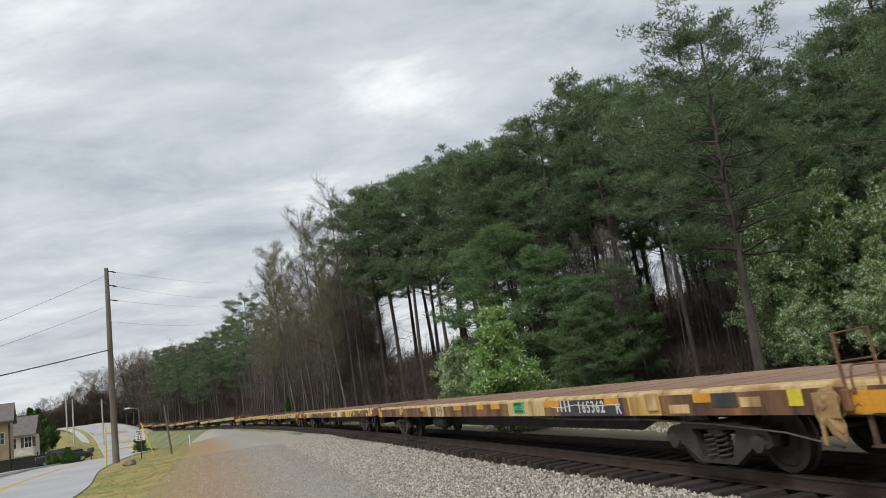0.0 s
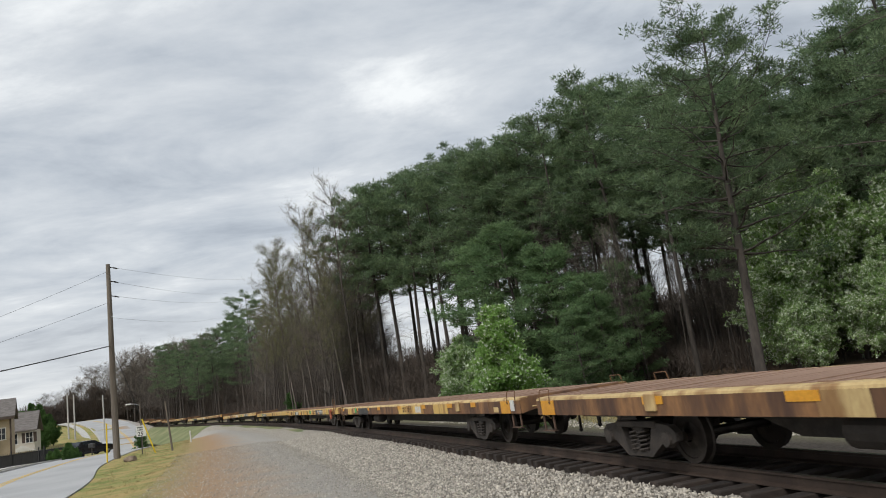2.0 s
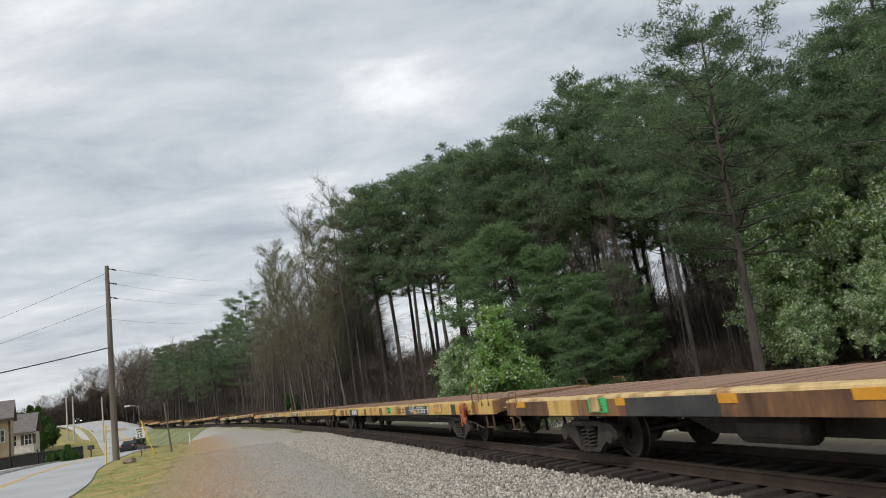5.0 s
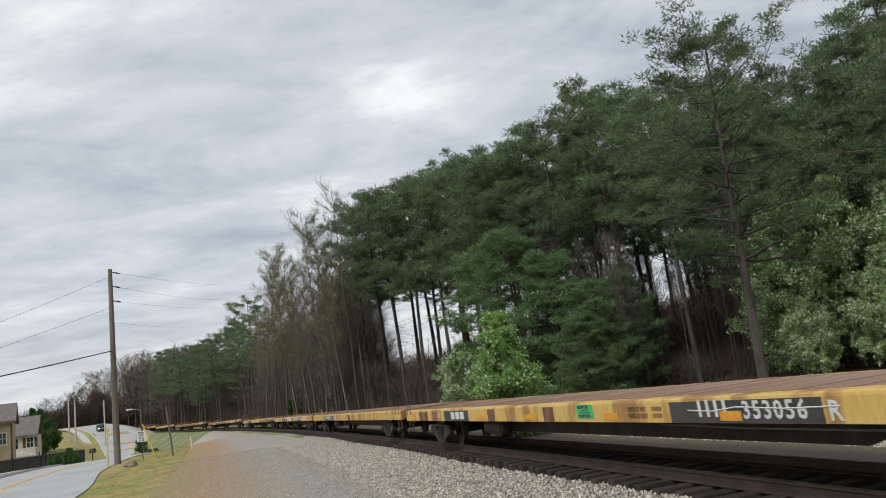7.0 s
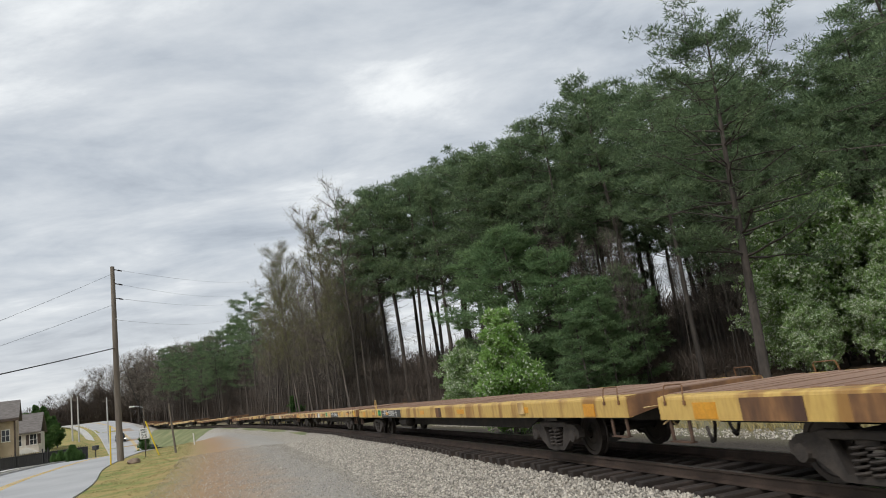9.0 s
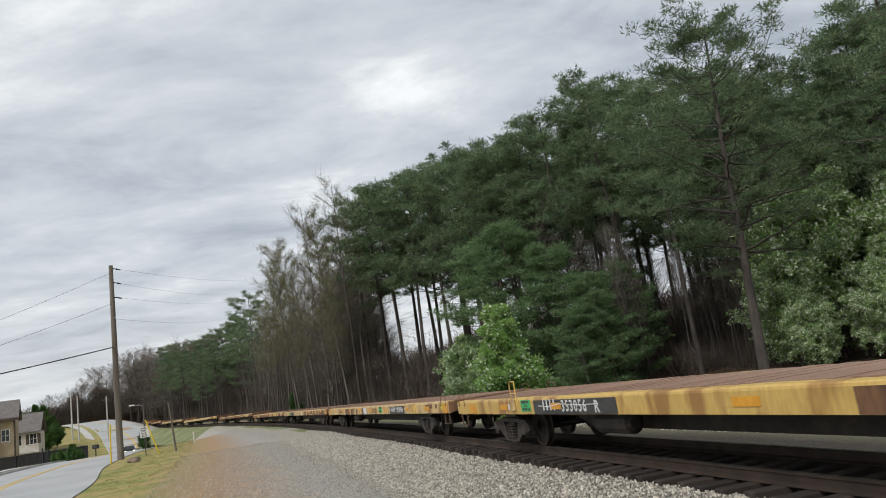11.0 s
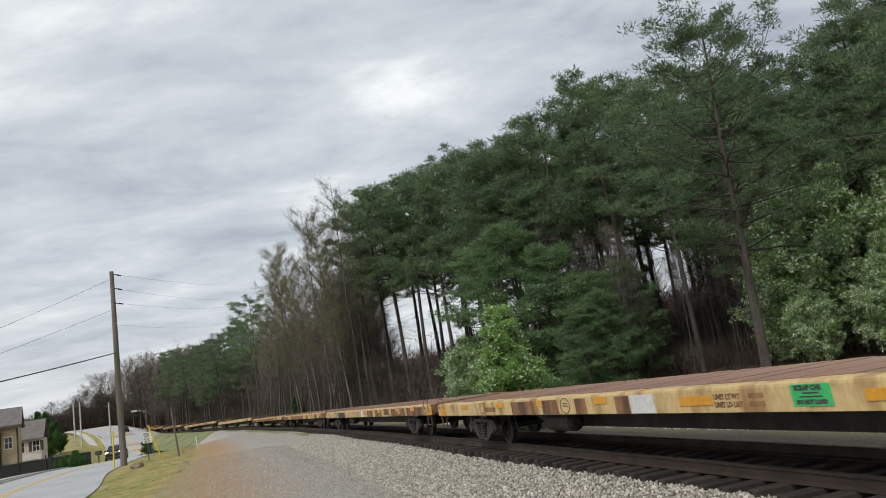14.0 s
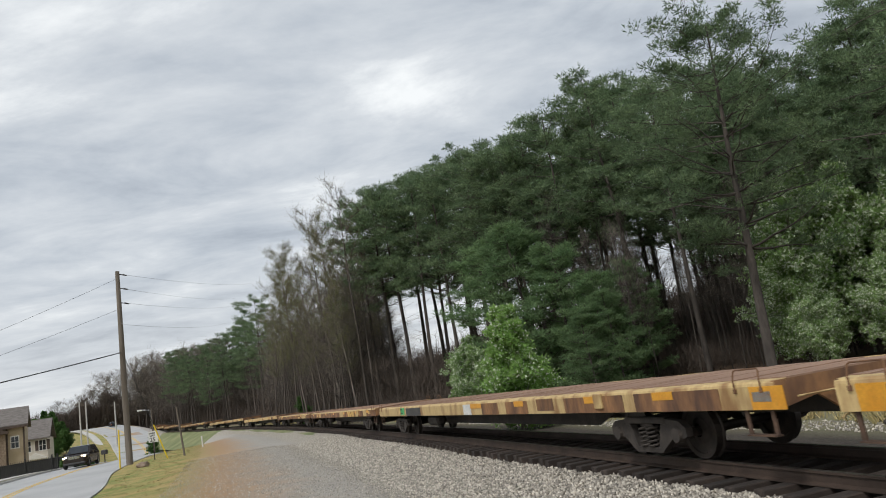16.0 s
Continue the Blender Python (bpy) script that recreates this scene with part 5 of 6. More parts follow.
for i in range(22):
    kind = ("yellow", "brown", "brown", "yellow", "yellow", "cream", "cream", "brown", "brown", "cream")[i % 10] if i < 10 else ("brown", "cream", "brown")[i % 3]
    car = flat_car(kind, FIRST + i * PITCH, LOOK[kind], i in (1, 2, 3, 4, 5, 6), i in (1, 3))
    if i not in MARKS or i == 5:
        patches(car, 100 + i, 0.6 if kind != "yellow" else 0.3, {"yellow": [M_RUST, M_CREAM], "brown": [M_CREAM, M_YELLOW, M_RUST], "cream": [M_RUST, M_YELLOW, M_RUST]}[kind])
    if i in MARKS:
        for row in MARKS[i].split("/"):
            x0, x1, code = row.split()
            x0, x1 = float(x0) + SHIFT[i], float(x1) + SHIFT[i]
            z0, z1 = BAND[code[1]]
            out = 0.006 if code[0] in "CYBK" else 0.011
            ob = decal(car, NAME.get(code[0], "paint_patch"), x0, x1, Z_SILL + z0, Z_SILL + z1, KIND[code[0]], 0.0, out, TELL.get(code[0], ""))
            if code[0] == "G":
                for k in range(2):
                    bm = bmesh.new()
                    box(bm, x0 + 0.12 + 0.05 * (k % 2), x1 - 0.12 - 0.05 * (k % 2), Y_SIDE + 0.011, Y_SIDE + 0.014, Z_SILL + 0.155 + k * 0.04, Z_SILL + 0.17 + k * 0.04)
                    part("printed_line", bm, M_BLACKP, ob)
                for words, up in (("SCRAP CAR", 0.235), ("DO NOT LOAD", 0.085)):
                    lettering(words, 0.075 if up > 0.2 else 0.062, M_BLACKP, ob, side(x1 - 0.06, Z_SILL + up, 0.013), "lettering")
    else:
        reflectors(car, (-10.6, -7.4, -3.6, 0.4, 3.8, 7.3, 10.6))
    if i in NUMBER:
        text, x, size = NUMBER[i]
        x += SHIFT[i]
        lettering(text, size, M_WHITEP, car, side(x, Z_SILL + 0.06, 0.008))
        lettering("R", size, M_WHITEP, car, side(x - 1.34, Z_SILL + 0.04, 0.009), "car_number")
        bm = bmesh.new()
        tube(bm, [(x + 1.1, Y_SIDE + 0.008, Z_SILL + 0.17), (x + 0.6, Y_SIDE + 0.008, Z_SILL + 0.15), (x + 0.1, Y_SIDE + 0.008, Z_SILL + 0.2), (x - 0.7, Y_SIDE + 0.008, Z_SILL + 0.17), (x - 1.5, Y_SIDE + 0.008, Z_SILL + 0.185)], 0.009, 5)
        part("paint_stroke", bm, M_WHITEP, car, "thin white spray-paint line")
        for k in range(4):
            bm = bmesh.new()
            box(bm, x + 0.3 + k * 0.17, x + 0.36 + k * 0.17, Y_SIDE + 0.006, Y_SIDE + 0.009, Z_SILL + 0.08, Z_SILL + 0.08 + size * 0.72)
            part("owner_mark", bm, M_WHITEP, car, "white painted mark")
    if i in (2, 3):
        # owner's emblem as plain strokes
        x, wide = (-4.2, 0.68) if i == 2 else (5.78, 1.2)
        for a0 in (0.0, 0.36, 0.72):
            bm = bmesh.new()
            box(bm, x + a0 * wide, x + (a0 + 0.28) * wide, Y_SIDE + 0.006, Y_SIDE + 0.01, Z_SILL + 0.05, Z_SILL + 0.25)
            part("emblem", bm, M_WHITEP, car, "white painted emblem stroke")
    for x, k in {1: [(3.17, 0)], 2: [(-2.76, 0)], 5: [(3.27, 0)]}.get(i, []):
        bm = bmesh.new()
        tube(bm, [(x + 0.2 * math.cos(u * math.tau / 24), Y_SIDE + 0.012, Z_SILL + 0.165 + 0.14 * math.sin(u * math.tau / 24)) for u in range(25)], 0.008, 4, False)
        part("stencil_ring", bm, M_BLACKP, car, "black stencilled oval")
        for h in (0.14, 0.17, 0.2):
            bm = bmesh.new()
            box(bm, x - 0.11, x + 0.11, Y_SIDE + 0.006, Y_SIDE + 0.009, Z_SILL + h, Z_SILL + h + 0.014)
            part("stencil_line", bm, M_BLACKP, car)
    if i in (2, 3, 5):
        # stencilled weights: words, and bars for the figures
        x = {2: -1.72, 3: -2.75, 5: -1.25}[i]
        for words, up in (("UNIT LT WT", 0.17), ("UNIT LD LMT", 0.07)):
            lettering(words, 0.092, M_RUST, car, side(x, Z_SILL + up, 0.009), "stencil")
            bm = bmesh.new()
            for k in range(5):
                box(bm, x - 0.94 + k * 0.055, x - 0.9 + k * 0.055, Y_SIDE + 0.006, Y_SIDE + 0.009, Z_SILL + up, Z_SILL + up + 0.062)
            part("stencil_line", bm, M_RUST, car)
    if i == 4:
        bm = bmesh.new()
        tube(bm, [(7.98, Y_SIDE, Z_DECK - 0.15), (7.98, Y_SIDE, Z_DECK + 0.36), (8.0, Y_SIDE - 0.01, Z_DECK + 0.38), (8.26, Y_SIDE - 0.01, Z_DECK + 0.38), (8.28, Y_SIDE, Z_DECK + 0.36), (8.28, Y_SIDE, Z_DECK - 0.15)], 0.014, 6)
        tube(bm, [(7.98, Y_SIDE, Z_DECK + 0.12), (8.28, Y_SIDE, Z_DECK + 0.12)], 0.012, 6)
        part("ladder", bm, M_YELLOW, car, "short yellow ladder frame")
    if i in (1, 3):
        x = -11.58 if i == 1 else -10.6
        share("hand_brake", CARM["brake_tan" if i == 1 else "brake_red"], car, pose(x, Y_SIDE, Z_SILL + 0.05, 0, 0, 180) @ pose(0, -0.16, 0) @ Matrix.Scale(0.68, 4))
        share("post", CARM["post"], car, pose(-11.75 if i == 1 else -11.2, Y_SIDE + 0.02, Z_DECK))


def key_train():
    for i, (car, s0, sets) in enumerate(CARS):
        walk(car, [(t, track_pose(run(s0, t))) for t in np.arange(0, 16.01, 0.5).tolist()])
        if i in (1, 2, 3, 4, 5):
            for w in sets:
                x = w.matrix_basis.translation.x
                rows = []
                for k in range(0, 481, 2):
                    t = k / FPS
                    rows.append((t, pose(x, 0, 0.42) @ Euler((0, (run(s0, t) - s0) / 0.42, 0)).to_matrix().to_4x4()))
                walk(w, rows)

# ---- along the road: pole, signs, fence, houses, vehicles ----
def aside(az, d):
    """A place by direction from the camera's spot (degrees to the right of straight on) and distance."""
    return d * math.sin(radians(az)), d * math.cos(radians(az))


def wire(bm, a, b, sag, r=0.009, n=14):
    a, b = Vector(a), Vector(b)
    tube(bm, [a.lerp(b, k / n) - Vector((0, 0, sag * 4 * (k / n) * (1 - k / n))) for k in range(n + 1)], r, 4)


def build_pole():
    x, y = -24.4, 50.3
    z = ground_at(x, y)
    p = thing("utility_pole", "weathered brown wooden utility pole carrying power lines", "utility pole", m=pose(x, y, z))
    bm = bmesh.new()
    tube(bm, [(0, 0, -0.5), (0, 0, 5), (0.05, 0, 10), (0.08, 0, 13.6 - z)], [0.23, 0.2, 0.17, 0.14], 12)
    part("shaft", bm, M_POLE, p)
    for h in (13.4, 12.35, 11.27):
        bm = bmesh.new()
        tube(bm, [(0.1, 0.1, h - z), (0.28, 0.42, h - z - 0.02)], [0.05, 0.03], 6)
        tube(bm, [(0.28, 0.42, h - z - 0.02), (0.4, 0.75, h - z - 0.05)], [0.06, 0.04], 6)
        part("insulator", bm, M_STEELD, p)
    bm = bmesh.new()
    tube(bm, [(0.2, -0.1, 9.66 - z), (0.27, -0.05, 9.7 - z)], 0.07, 6)
    part("bracket", bm, M_METAL, p)


def build_wires():
    top = (-24.35, 50.3)
    runs = [((*top, 13.07), (-25.88, 40.43, 9.37), 0.3), ((*top, 10.8), (-25.91, 40.41, 7.83), 0.25)]
    for a, q, sag in runs:
        a, q = Vector(a), Vector(q)
        bm = bmesh.new()
        wire(bm, a, a + (q - a) * 3.2, sag)
        tagged(part("power_line", bm, M_WIRE), "thin power line strung from the utility pole", "cable", "overhead lines")
    bm = bmesh.new()
    a, q = Vector((*top, 7.66)), Vector((-25.95, 40.38, 6.11))
    wire(bm, a, a + (q - a) * 3.2, 0.2, 0.035)
    tagged(part("telephone_cable", bm, M_WIRE), "thick black telephone cable on the pole", "cable")
    for h, far in ((13.4, (-41.5, 144.2, 28.6)), (12.35, (-44.9, 143.1, 25.9)), (11.27, (-45.0, 143.1, 24.4)), (9.66, (-47.4, 142.3, 21.0))):
        bm = bmesh.new()
        wire(bm, (-24.2, 50.6, h), far, 0.5, 0.008)
        tagged(part("power_line", bm, M_WIRE), "thin power line strung from the utility pole", "cable", "overhead lines")
    gx, gy = aside(-23.34, 55.5)
    gz = ground_at(gx, gy)
    guy = thing("guy_wire", "steel guy wire with a yellow plastic guard", "guy wire")
    bm = bmesh.new()
    wire(bm, (-24.3, 50.3, 7.5), (gx, gy, gz), 0.0, 0.02)
    part("wire", bm, M_WIRE, guy)
    bm = bmesh.new()
    a, b = Vector((gx, gy, gz)), Vector((-24.3, 50.3, 7.5))
    tube(bm, [a - (b - a) * 0.01, a.lerp(b, 0.32)], 0.05, 8)
    part("guard", bm, M_YGUARD, guy, "yellow plastic guard")
    x, y = aside(-26.52, 52.5)
    z = ground_at(x, y)
    mk = thing("marker_post", "slim yellow marker post in the grass by the pole", "marker post", m=pose(x, y, z, 0, 1.5, 0))
    bm = bmesh.new()
    tube(bm, [(0, 0, -0.3), (0, 0, 2.5)], 0.05, 8)
    part("post", bm, M_YGUARD, mk)


def build_sign():
    x, y = aside(-24.22, 56)
    z = ground_at(x, y)
    s = thing("speed_limit_sign", "white speed limit sign on a dark steel post", "road sign", m=pose(x, y, z, 0, 0, 22))
    bm = bmesh.new()
    box(bm, -0.03, 0.03, -0.02, 0.02, -0.3, 2.05)
    part("post", bm, M_STEELD, s)
    bm = bmesh.new()
    box(bm, -0.31, 0.31, -0.045, -0.025, 1.24, 2.0, bevel=0.008)
    b = part("board", bm, M_SIGN, s, "white board with black lettering")
    for text, size, w, h in (("SPEED", 0.15, -0.26, 1.82), ("LIMIT", 0.15, -0.22, 1.66), ("25", 0.4, -0.24, 1.3)):
        t = lettering(text, size, M_BLACKP, b, pose(w, -0.048, h, 90, 0, 0), "lettering")


def build_small_posts():
    x, y = aside(-22.19, 55)
    z = ground_at(x, y)
    p = thing("old_post", "leaning dark wooden post in the grass", "post", m=pose(x, y, z, 0, -5, 0))
    bm = bmesh.new()
    tube(bm, [(0, 0, -0.3), (0, 0, 3.5)], [0.08, 0.06], 8)
    part("shaft", bm, M_POLE, p)
    x, y = aside(-20.87, 66)
    p = thing("marker_post", "short white marker post on the embankment", "marker post", m=pose(x, y, ground_at(x, y), 0, -3, 0))
    bm = bmesh.new()
    tube(bm, [(0, 0, -0.2), (0, 0, 0.95)], 0.06, 8)
    part("post", bm, M_TRIM, p)
    x, y = aside(-25.0, 50)
    z = ground_at(x, y)
    bm = bmesh.new()
    bmesh.ops.create_icosphere(bm, subdivisions=3, radius=0.4)
    for v in bm.verts:
        v.co *= 1 + 0.3 * noise.noise(v.co * 4)
        v.co.z = v.co.z * 0.55 + 0.1
    st = part("tree_stump", bm, M_BRICKW)
    st.matrix_basis = pose(x, y, z)
    tagged(st, "low brown weathered stump in the grass", "stump")
    x, y = aside(-24.2, 108)
    z = ground_at(x, y)
    lamp = thing("street_lamp", "street lamp with a curved arm and pale head", "street lamp", m=pose(x, y, z))
    bm = bmesh.new()
    tube(bm, [(0, 0, -0.3), (0, 0, 4.9 - z)], [0.12, 0.09], 8)
    part("pole", bm, M_POLE, lamp)
    bm = bmesh.new()
    tube(bm, [(0, 0, 4.6 - z), (-0.5, -0.1, 4.85 - z), (-1.2, -0.2, 4.95 - z)], 0.045, 6)
    part("arm", bm, M_METAL, lamp)
    bm = bmesh.new()
    box(bm, -1.85, -1.15, -0.35, -0.05, 4.86 - z, 5.05 - z, bevel=0.05)
    part("lamp_head", bm, M_TRIM, lamp, "pale lamp head")
    for az, top in ((-28.85, 10.6), (-28.45, 10.4), (-26.6, 9.5)):
        x, y = aside(az, 172)
        z = ground_at(x, y)
        far = thing("utility_pole", "distant pale utility pole beside the hill road", "utility pole", "distant poles", m=pose(x, y, z))
        bm = bmesh.new()
        tube(bm, [(0, 0, -0.5), (0, 0, top - z)], [0.18, 0.13], 8)
        part("shaft", bm, M_CONC, far)
        bm = bmesh.new()
        box(bm, -0.9, 0.9, -0.06, 0.06, top - z - 0.8, top - z - 0.65)
        part("crossarm", bm, M_POLE, far)
    x, y = aside(-27.45, 74)
    mb = thing("mailbox", "dark roadside mailbox on a post", "mailbox", m=pose(x, y, ground_at(x, y)))
    bm = bmesh.new()
    tube(bm, [(0, 0, -0.2), (0, 0, 0.75)], 0.05, 6)
    part("post", bm, M_STEELD, mb)
    bm = bmesh.new()
    box(bm, -0.25, 0.25, -0.2, 0.2, 0.72, 1.12, bevel=0.06)
    part("box", bm, M_BLACKP, mb)


def build_fence():
    pts = [Vector((-52, 66, 0)), Vector((-45.6, 68.0, 0)), Vector((-40.2, 68.6, 0)), Vector((-36.6, 69.0, 0))]
    f = thing("picket_fence", "black metal picket fence backed with dark screen", "fence")
    bm_p = bmesh.new()
    box(bm_p, -0.012, 0.012, -0.012, 0.012, 0.05, 1.35)
    me_p = part("picket", bm_p, M_FENCE, f).data
    bm_q = bmesh.new()
    box(bm_q, -0.05, 0.05, -0.05, 0.05, -0.2, 1.55, bevel=0.01)
    me_q = part("post", bm_q, M_FENCE, f).data
    for o in list(f.children):
        bpy.data.objects.remove(o)
    for a, b in zip(pts, pts[1:]):
        L, th = (b - a).length, math.degrees(math.atan2((b - a).y, (b - a).x))
        n = int(L / 0.16)
        for k in range(n):
            p = a.lerp(b, k / n)
            z = ground_at(p.x, p.y)
            share("post" if k % 15 == 0 else "picket", me_q if k % 15 == 0 else me_p, f, pose(p.x, p.y, z, 0, 0, th))
        za, zb = ground_at(a.x, a.y), ground_at(b.x, b.y)
        for h in (0.18, 1.2):
            bm = bmesh.new()
            tube(bm, [(a.x, a.y, za + h), (b.x, b.y, zb + h)], 0.025, 4)
            part("rail", bm, M_FENCE, f)
        bm = bmesh.new()
        q = (b - a).normalized().cross(Vector((0, 0, 1))) * -0.05
        v = [bm.verts.new(w) for w in ((a.x + q.x, a.y + q.y, za), (b.x + q.x, b.y + q.y, zb), (b.x + q.x, b.y + q.y, zb + 1.2), (a.x + q.x, a.y + q.y, za + 1.2))]
        g = bm.faces.new(v)
        r = bmesh.ops.extrude_face_region(bm, geom=[g])
        bmesh.ops.translate(bm, vec=q * 0.3, verts=[e for e in r["geom"] if isinstance(e, bmesh.types.BMVert)])
        part("screen", bm, M_FENCE, f, "dark screen mesh")


def window(parent, x, z, w, h, y=0.0, shutters=False):
    """A window on the wall that faces -y."""
    bm = bmesh.new()
    for a in ((x - w / 2 - 0.08, x - w / 2, z, z + h), (x + w / 2, x + w / 2 + 0.08, z, z + h), (x - w / 2 - 0.08, x + w / 2 + 0.08, z + h, z + h + 0.1), (x - w / 2 - 0.12, x + w / 2 + 0.12, z - 0.1, z), (x - 0.025, x + 0.025, z, z + h), (x - w / 2, x + w / 2, z + h / 2 - 0.025, z + h / 2 + 0.025)):
        box(bm, a[0], a[1], y - 0.06, y + 0.02, a[2], a[3])
    win = part("window", bm, M_TRIM, parent, "white window frame")
    bm = bmesh.new()
    box(bm, x - w / 2, x + w / 2, y - 0.03, y - 0.01, z, z + h)
    part("pane", bm, M_GLASS, win)
    if shutters:
        for q in (-1, 1):
            bm = bmesh.new()
            c = x + q * (w / 2 + 0.3)
            box(bm, c - 0.19, c + 0.19, y - 0.07, y - 0.01, z, z + h, bevel=0.02)
            part("shutter", bm, M_DARKTRIM, win)


def gable(bm, x0, x1, y0, y1, z, rise, over=0.4, thick=0.18):
    """A gabled roof with the ridge along x."""
    ym = (y0 + y1) / 2
    out = [(y0 - over, z - over * rise / ((y1 - y0) / 2)), (ym, z + rise), (y1 + over, z - over * rise / ((y1 - y0) / 2))]
    a = [bm.verts.new((x0 - over, y, h)) for y, h in out] + [bm.verts.new((x0 - over, y, h + thick)) for y, h in out[::-1]]
    b = [bm.verts.new((x1 + over, y, h)) for y, h in out] + [bm.verts.new((x1 + over, y, h + thick)) for y, h in out[::-1]]
    bm.faces.new(a)
    bm.faces.new(b[::-1])
    for i in range(6):
        bm.faces.new((a[i], b[i], b[(i + 1) % 6], a[(i + 1) % 6]))
    bmesh.ops.recalc_face_normals(bm, faces=bm.faces)


def build_houses():
    # tan house with stone veneer; local x runs to the right, -y faces the road
    x, y = aside(-32.25, 95)
    h1 = thing("house", "tan stucco house with brown trim and grey shingle roof", "house", "houses", m=pose(x, y, -0.9, 0, 0, 30))
    bm = bmesh.new()
    box(bm, -11, 0, 0, 9, -1, 5.9)
    part("wall", bm, M_STUCCO, h1)
    bm = bmesh.new()
    box(bm, -5.6, -1.8, -0.6, 0.0, -1, 5.0)
    part("stone_bay", bm, M_BRICKW, h1, "brown stone veneer bay")
    bm = bmesh.new()
    gable(bm, -11, 0, 0, 9, 5.9, 2.0)
    part("roof", bm, M_SHINGLE, h1)
    bm = bmesh.new()
    box(bm, -5.9, -1.5, -1.0, 0.1, 5.0, 5.25, bevel=0.03)
    prism(bm, [(-5.9, 5.25), (-1.5, 5.25), (-3.7, 6.2)], -1.0, 0.5)
    part("bay_roof", bm, M_DARKTRIM, h1, "brown trimmed gable")
    for a in ((-0.16, 0.02), (-1.8, -1.62)):
        bm = bmesh.new()
        box(bm, a[0], a[1], -0.04, 0.02, -1, 5.9)
        part("corner_board", bm, M_DARKTRIM, h1)
    bm = bmesh.new()
    box(bm, -11.3, 0.35, -0.5, -0.36, 5.55, 5.8)
    part("gutter", bm, M_DARKTRIM, h1)
    window(h1, -0.95, 3.4, 0.7, 1.2)
    window(h1, -3.7, 2.6, 1.4, 1.5, -0.6)
    window(h1, -8.2, 3.2, 1.4, 1.5)
    # cream house further back
    x, y = aside(-31.6, 112)
    h2 = thing("house", "cream sided house with dark shutters and grey shingles", "house", "houses", m=pose(x, y, -0.8, 0, 0, 26))
    bm = bmesh.new()
    box(bm, -4.2, 1.35, 0, 9, -1, 4.25)
    part("wall", bm, M_CREAMS, h2)
    bm = bmesh.new()
    gable(bm, -4.2, 1.35, 0, 9, 4.25, 2.4, 0.35)
    part("roof", bm, M_SHINGLE, h2)
    bm = bmesh.new()
    prism(bm, [(-1.7, 1.5), (1.5, 1.5), (-0.1, 2.3)], -1.2, 0.0)
    part("porch_roof", bm, M_TRIM, h2, "white porch gable")
    for a in (-1.5, 1.25):
        bm = bmesh.new()
        box(bm, a - 0.09, a + 0.09, -1.1, -0.92, -1, 1.5)
        part("porch_post", bm, M_TRIM, h2)
    window(h2, -1.0, 2.6, 0.75, 1.3, 0.0, False)
    window(h2, 0.75, 2.6, 0.75, 1.3, 0.0, True)


def build_left_plants():
    rows = leafy_meshes(14, 6.0, 1.6, 46, 0.0, 0.16, 16, 0.5, M_LEAF_D)
    cedar = tree_thing("cedar_tree", "dense dark green evergreen behind the houses", "tree", "evergreens", *rows)
    for az, d, h in ((-31.3, 150, 7.5), (-30.8, 156, 8.6), (-30.3, 152, 8.4), (-29.8, 158, 6.2), (-30.6, 142, 5.4), (-31.5, 160, 7.0)):
        x, y = aside(az, d)
        plant(cedar, 6.0, x, y, h, d * 3, 0.85)
    drop(cedar)
    hedge = tree_thing("garden_shrub", "clipped dark green shrub by the fence", "shrub", "garden shrubs", *leafy_meshes(15, 1.6, 0.7, 30, 0.0, 0.1, 18, 0.3, M_LEAF_D))
    for az, d, h in ((-28.65, 72, 1.0), (-28.4, 71.6, 0.8), (-28.85, 72.5, 1.4), (-29.6, 76, 1.1), (-30.0, 78, 1.0)):
        x, y = aside(az, d)
        plant(hedge, 1.6, x, y, h, d * 7)
    drop(hedge)
    ivy = tree_thing("ivy_bush", "bright green ivy-clad sapling by the track", "shrub", "", *leafy_meshes(16, 3.4, 0.9, 26, 0.0, 0.13, 8, 0.3, M_LEAF_D))
    x, y = aside(-24.3, 122)
    plant(ivy, 3.4, x, y, 4.4, 40)
    x, y = aside(-13.2, 96)
    plant(ivy, 3.4, x, y, 4.0, 90)
    drop(ivy)


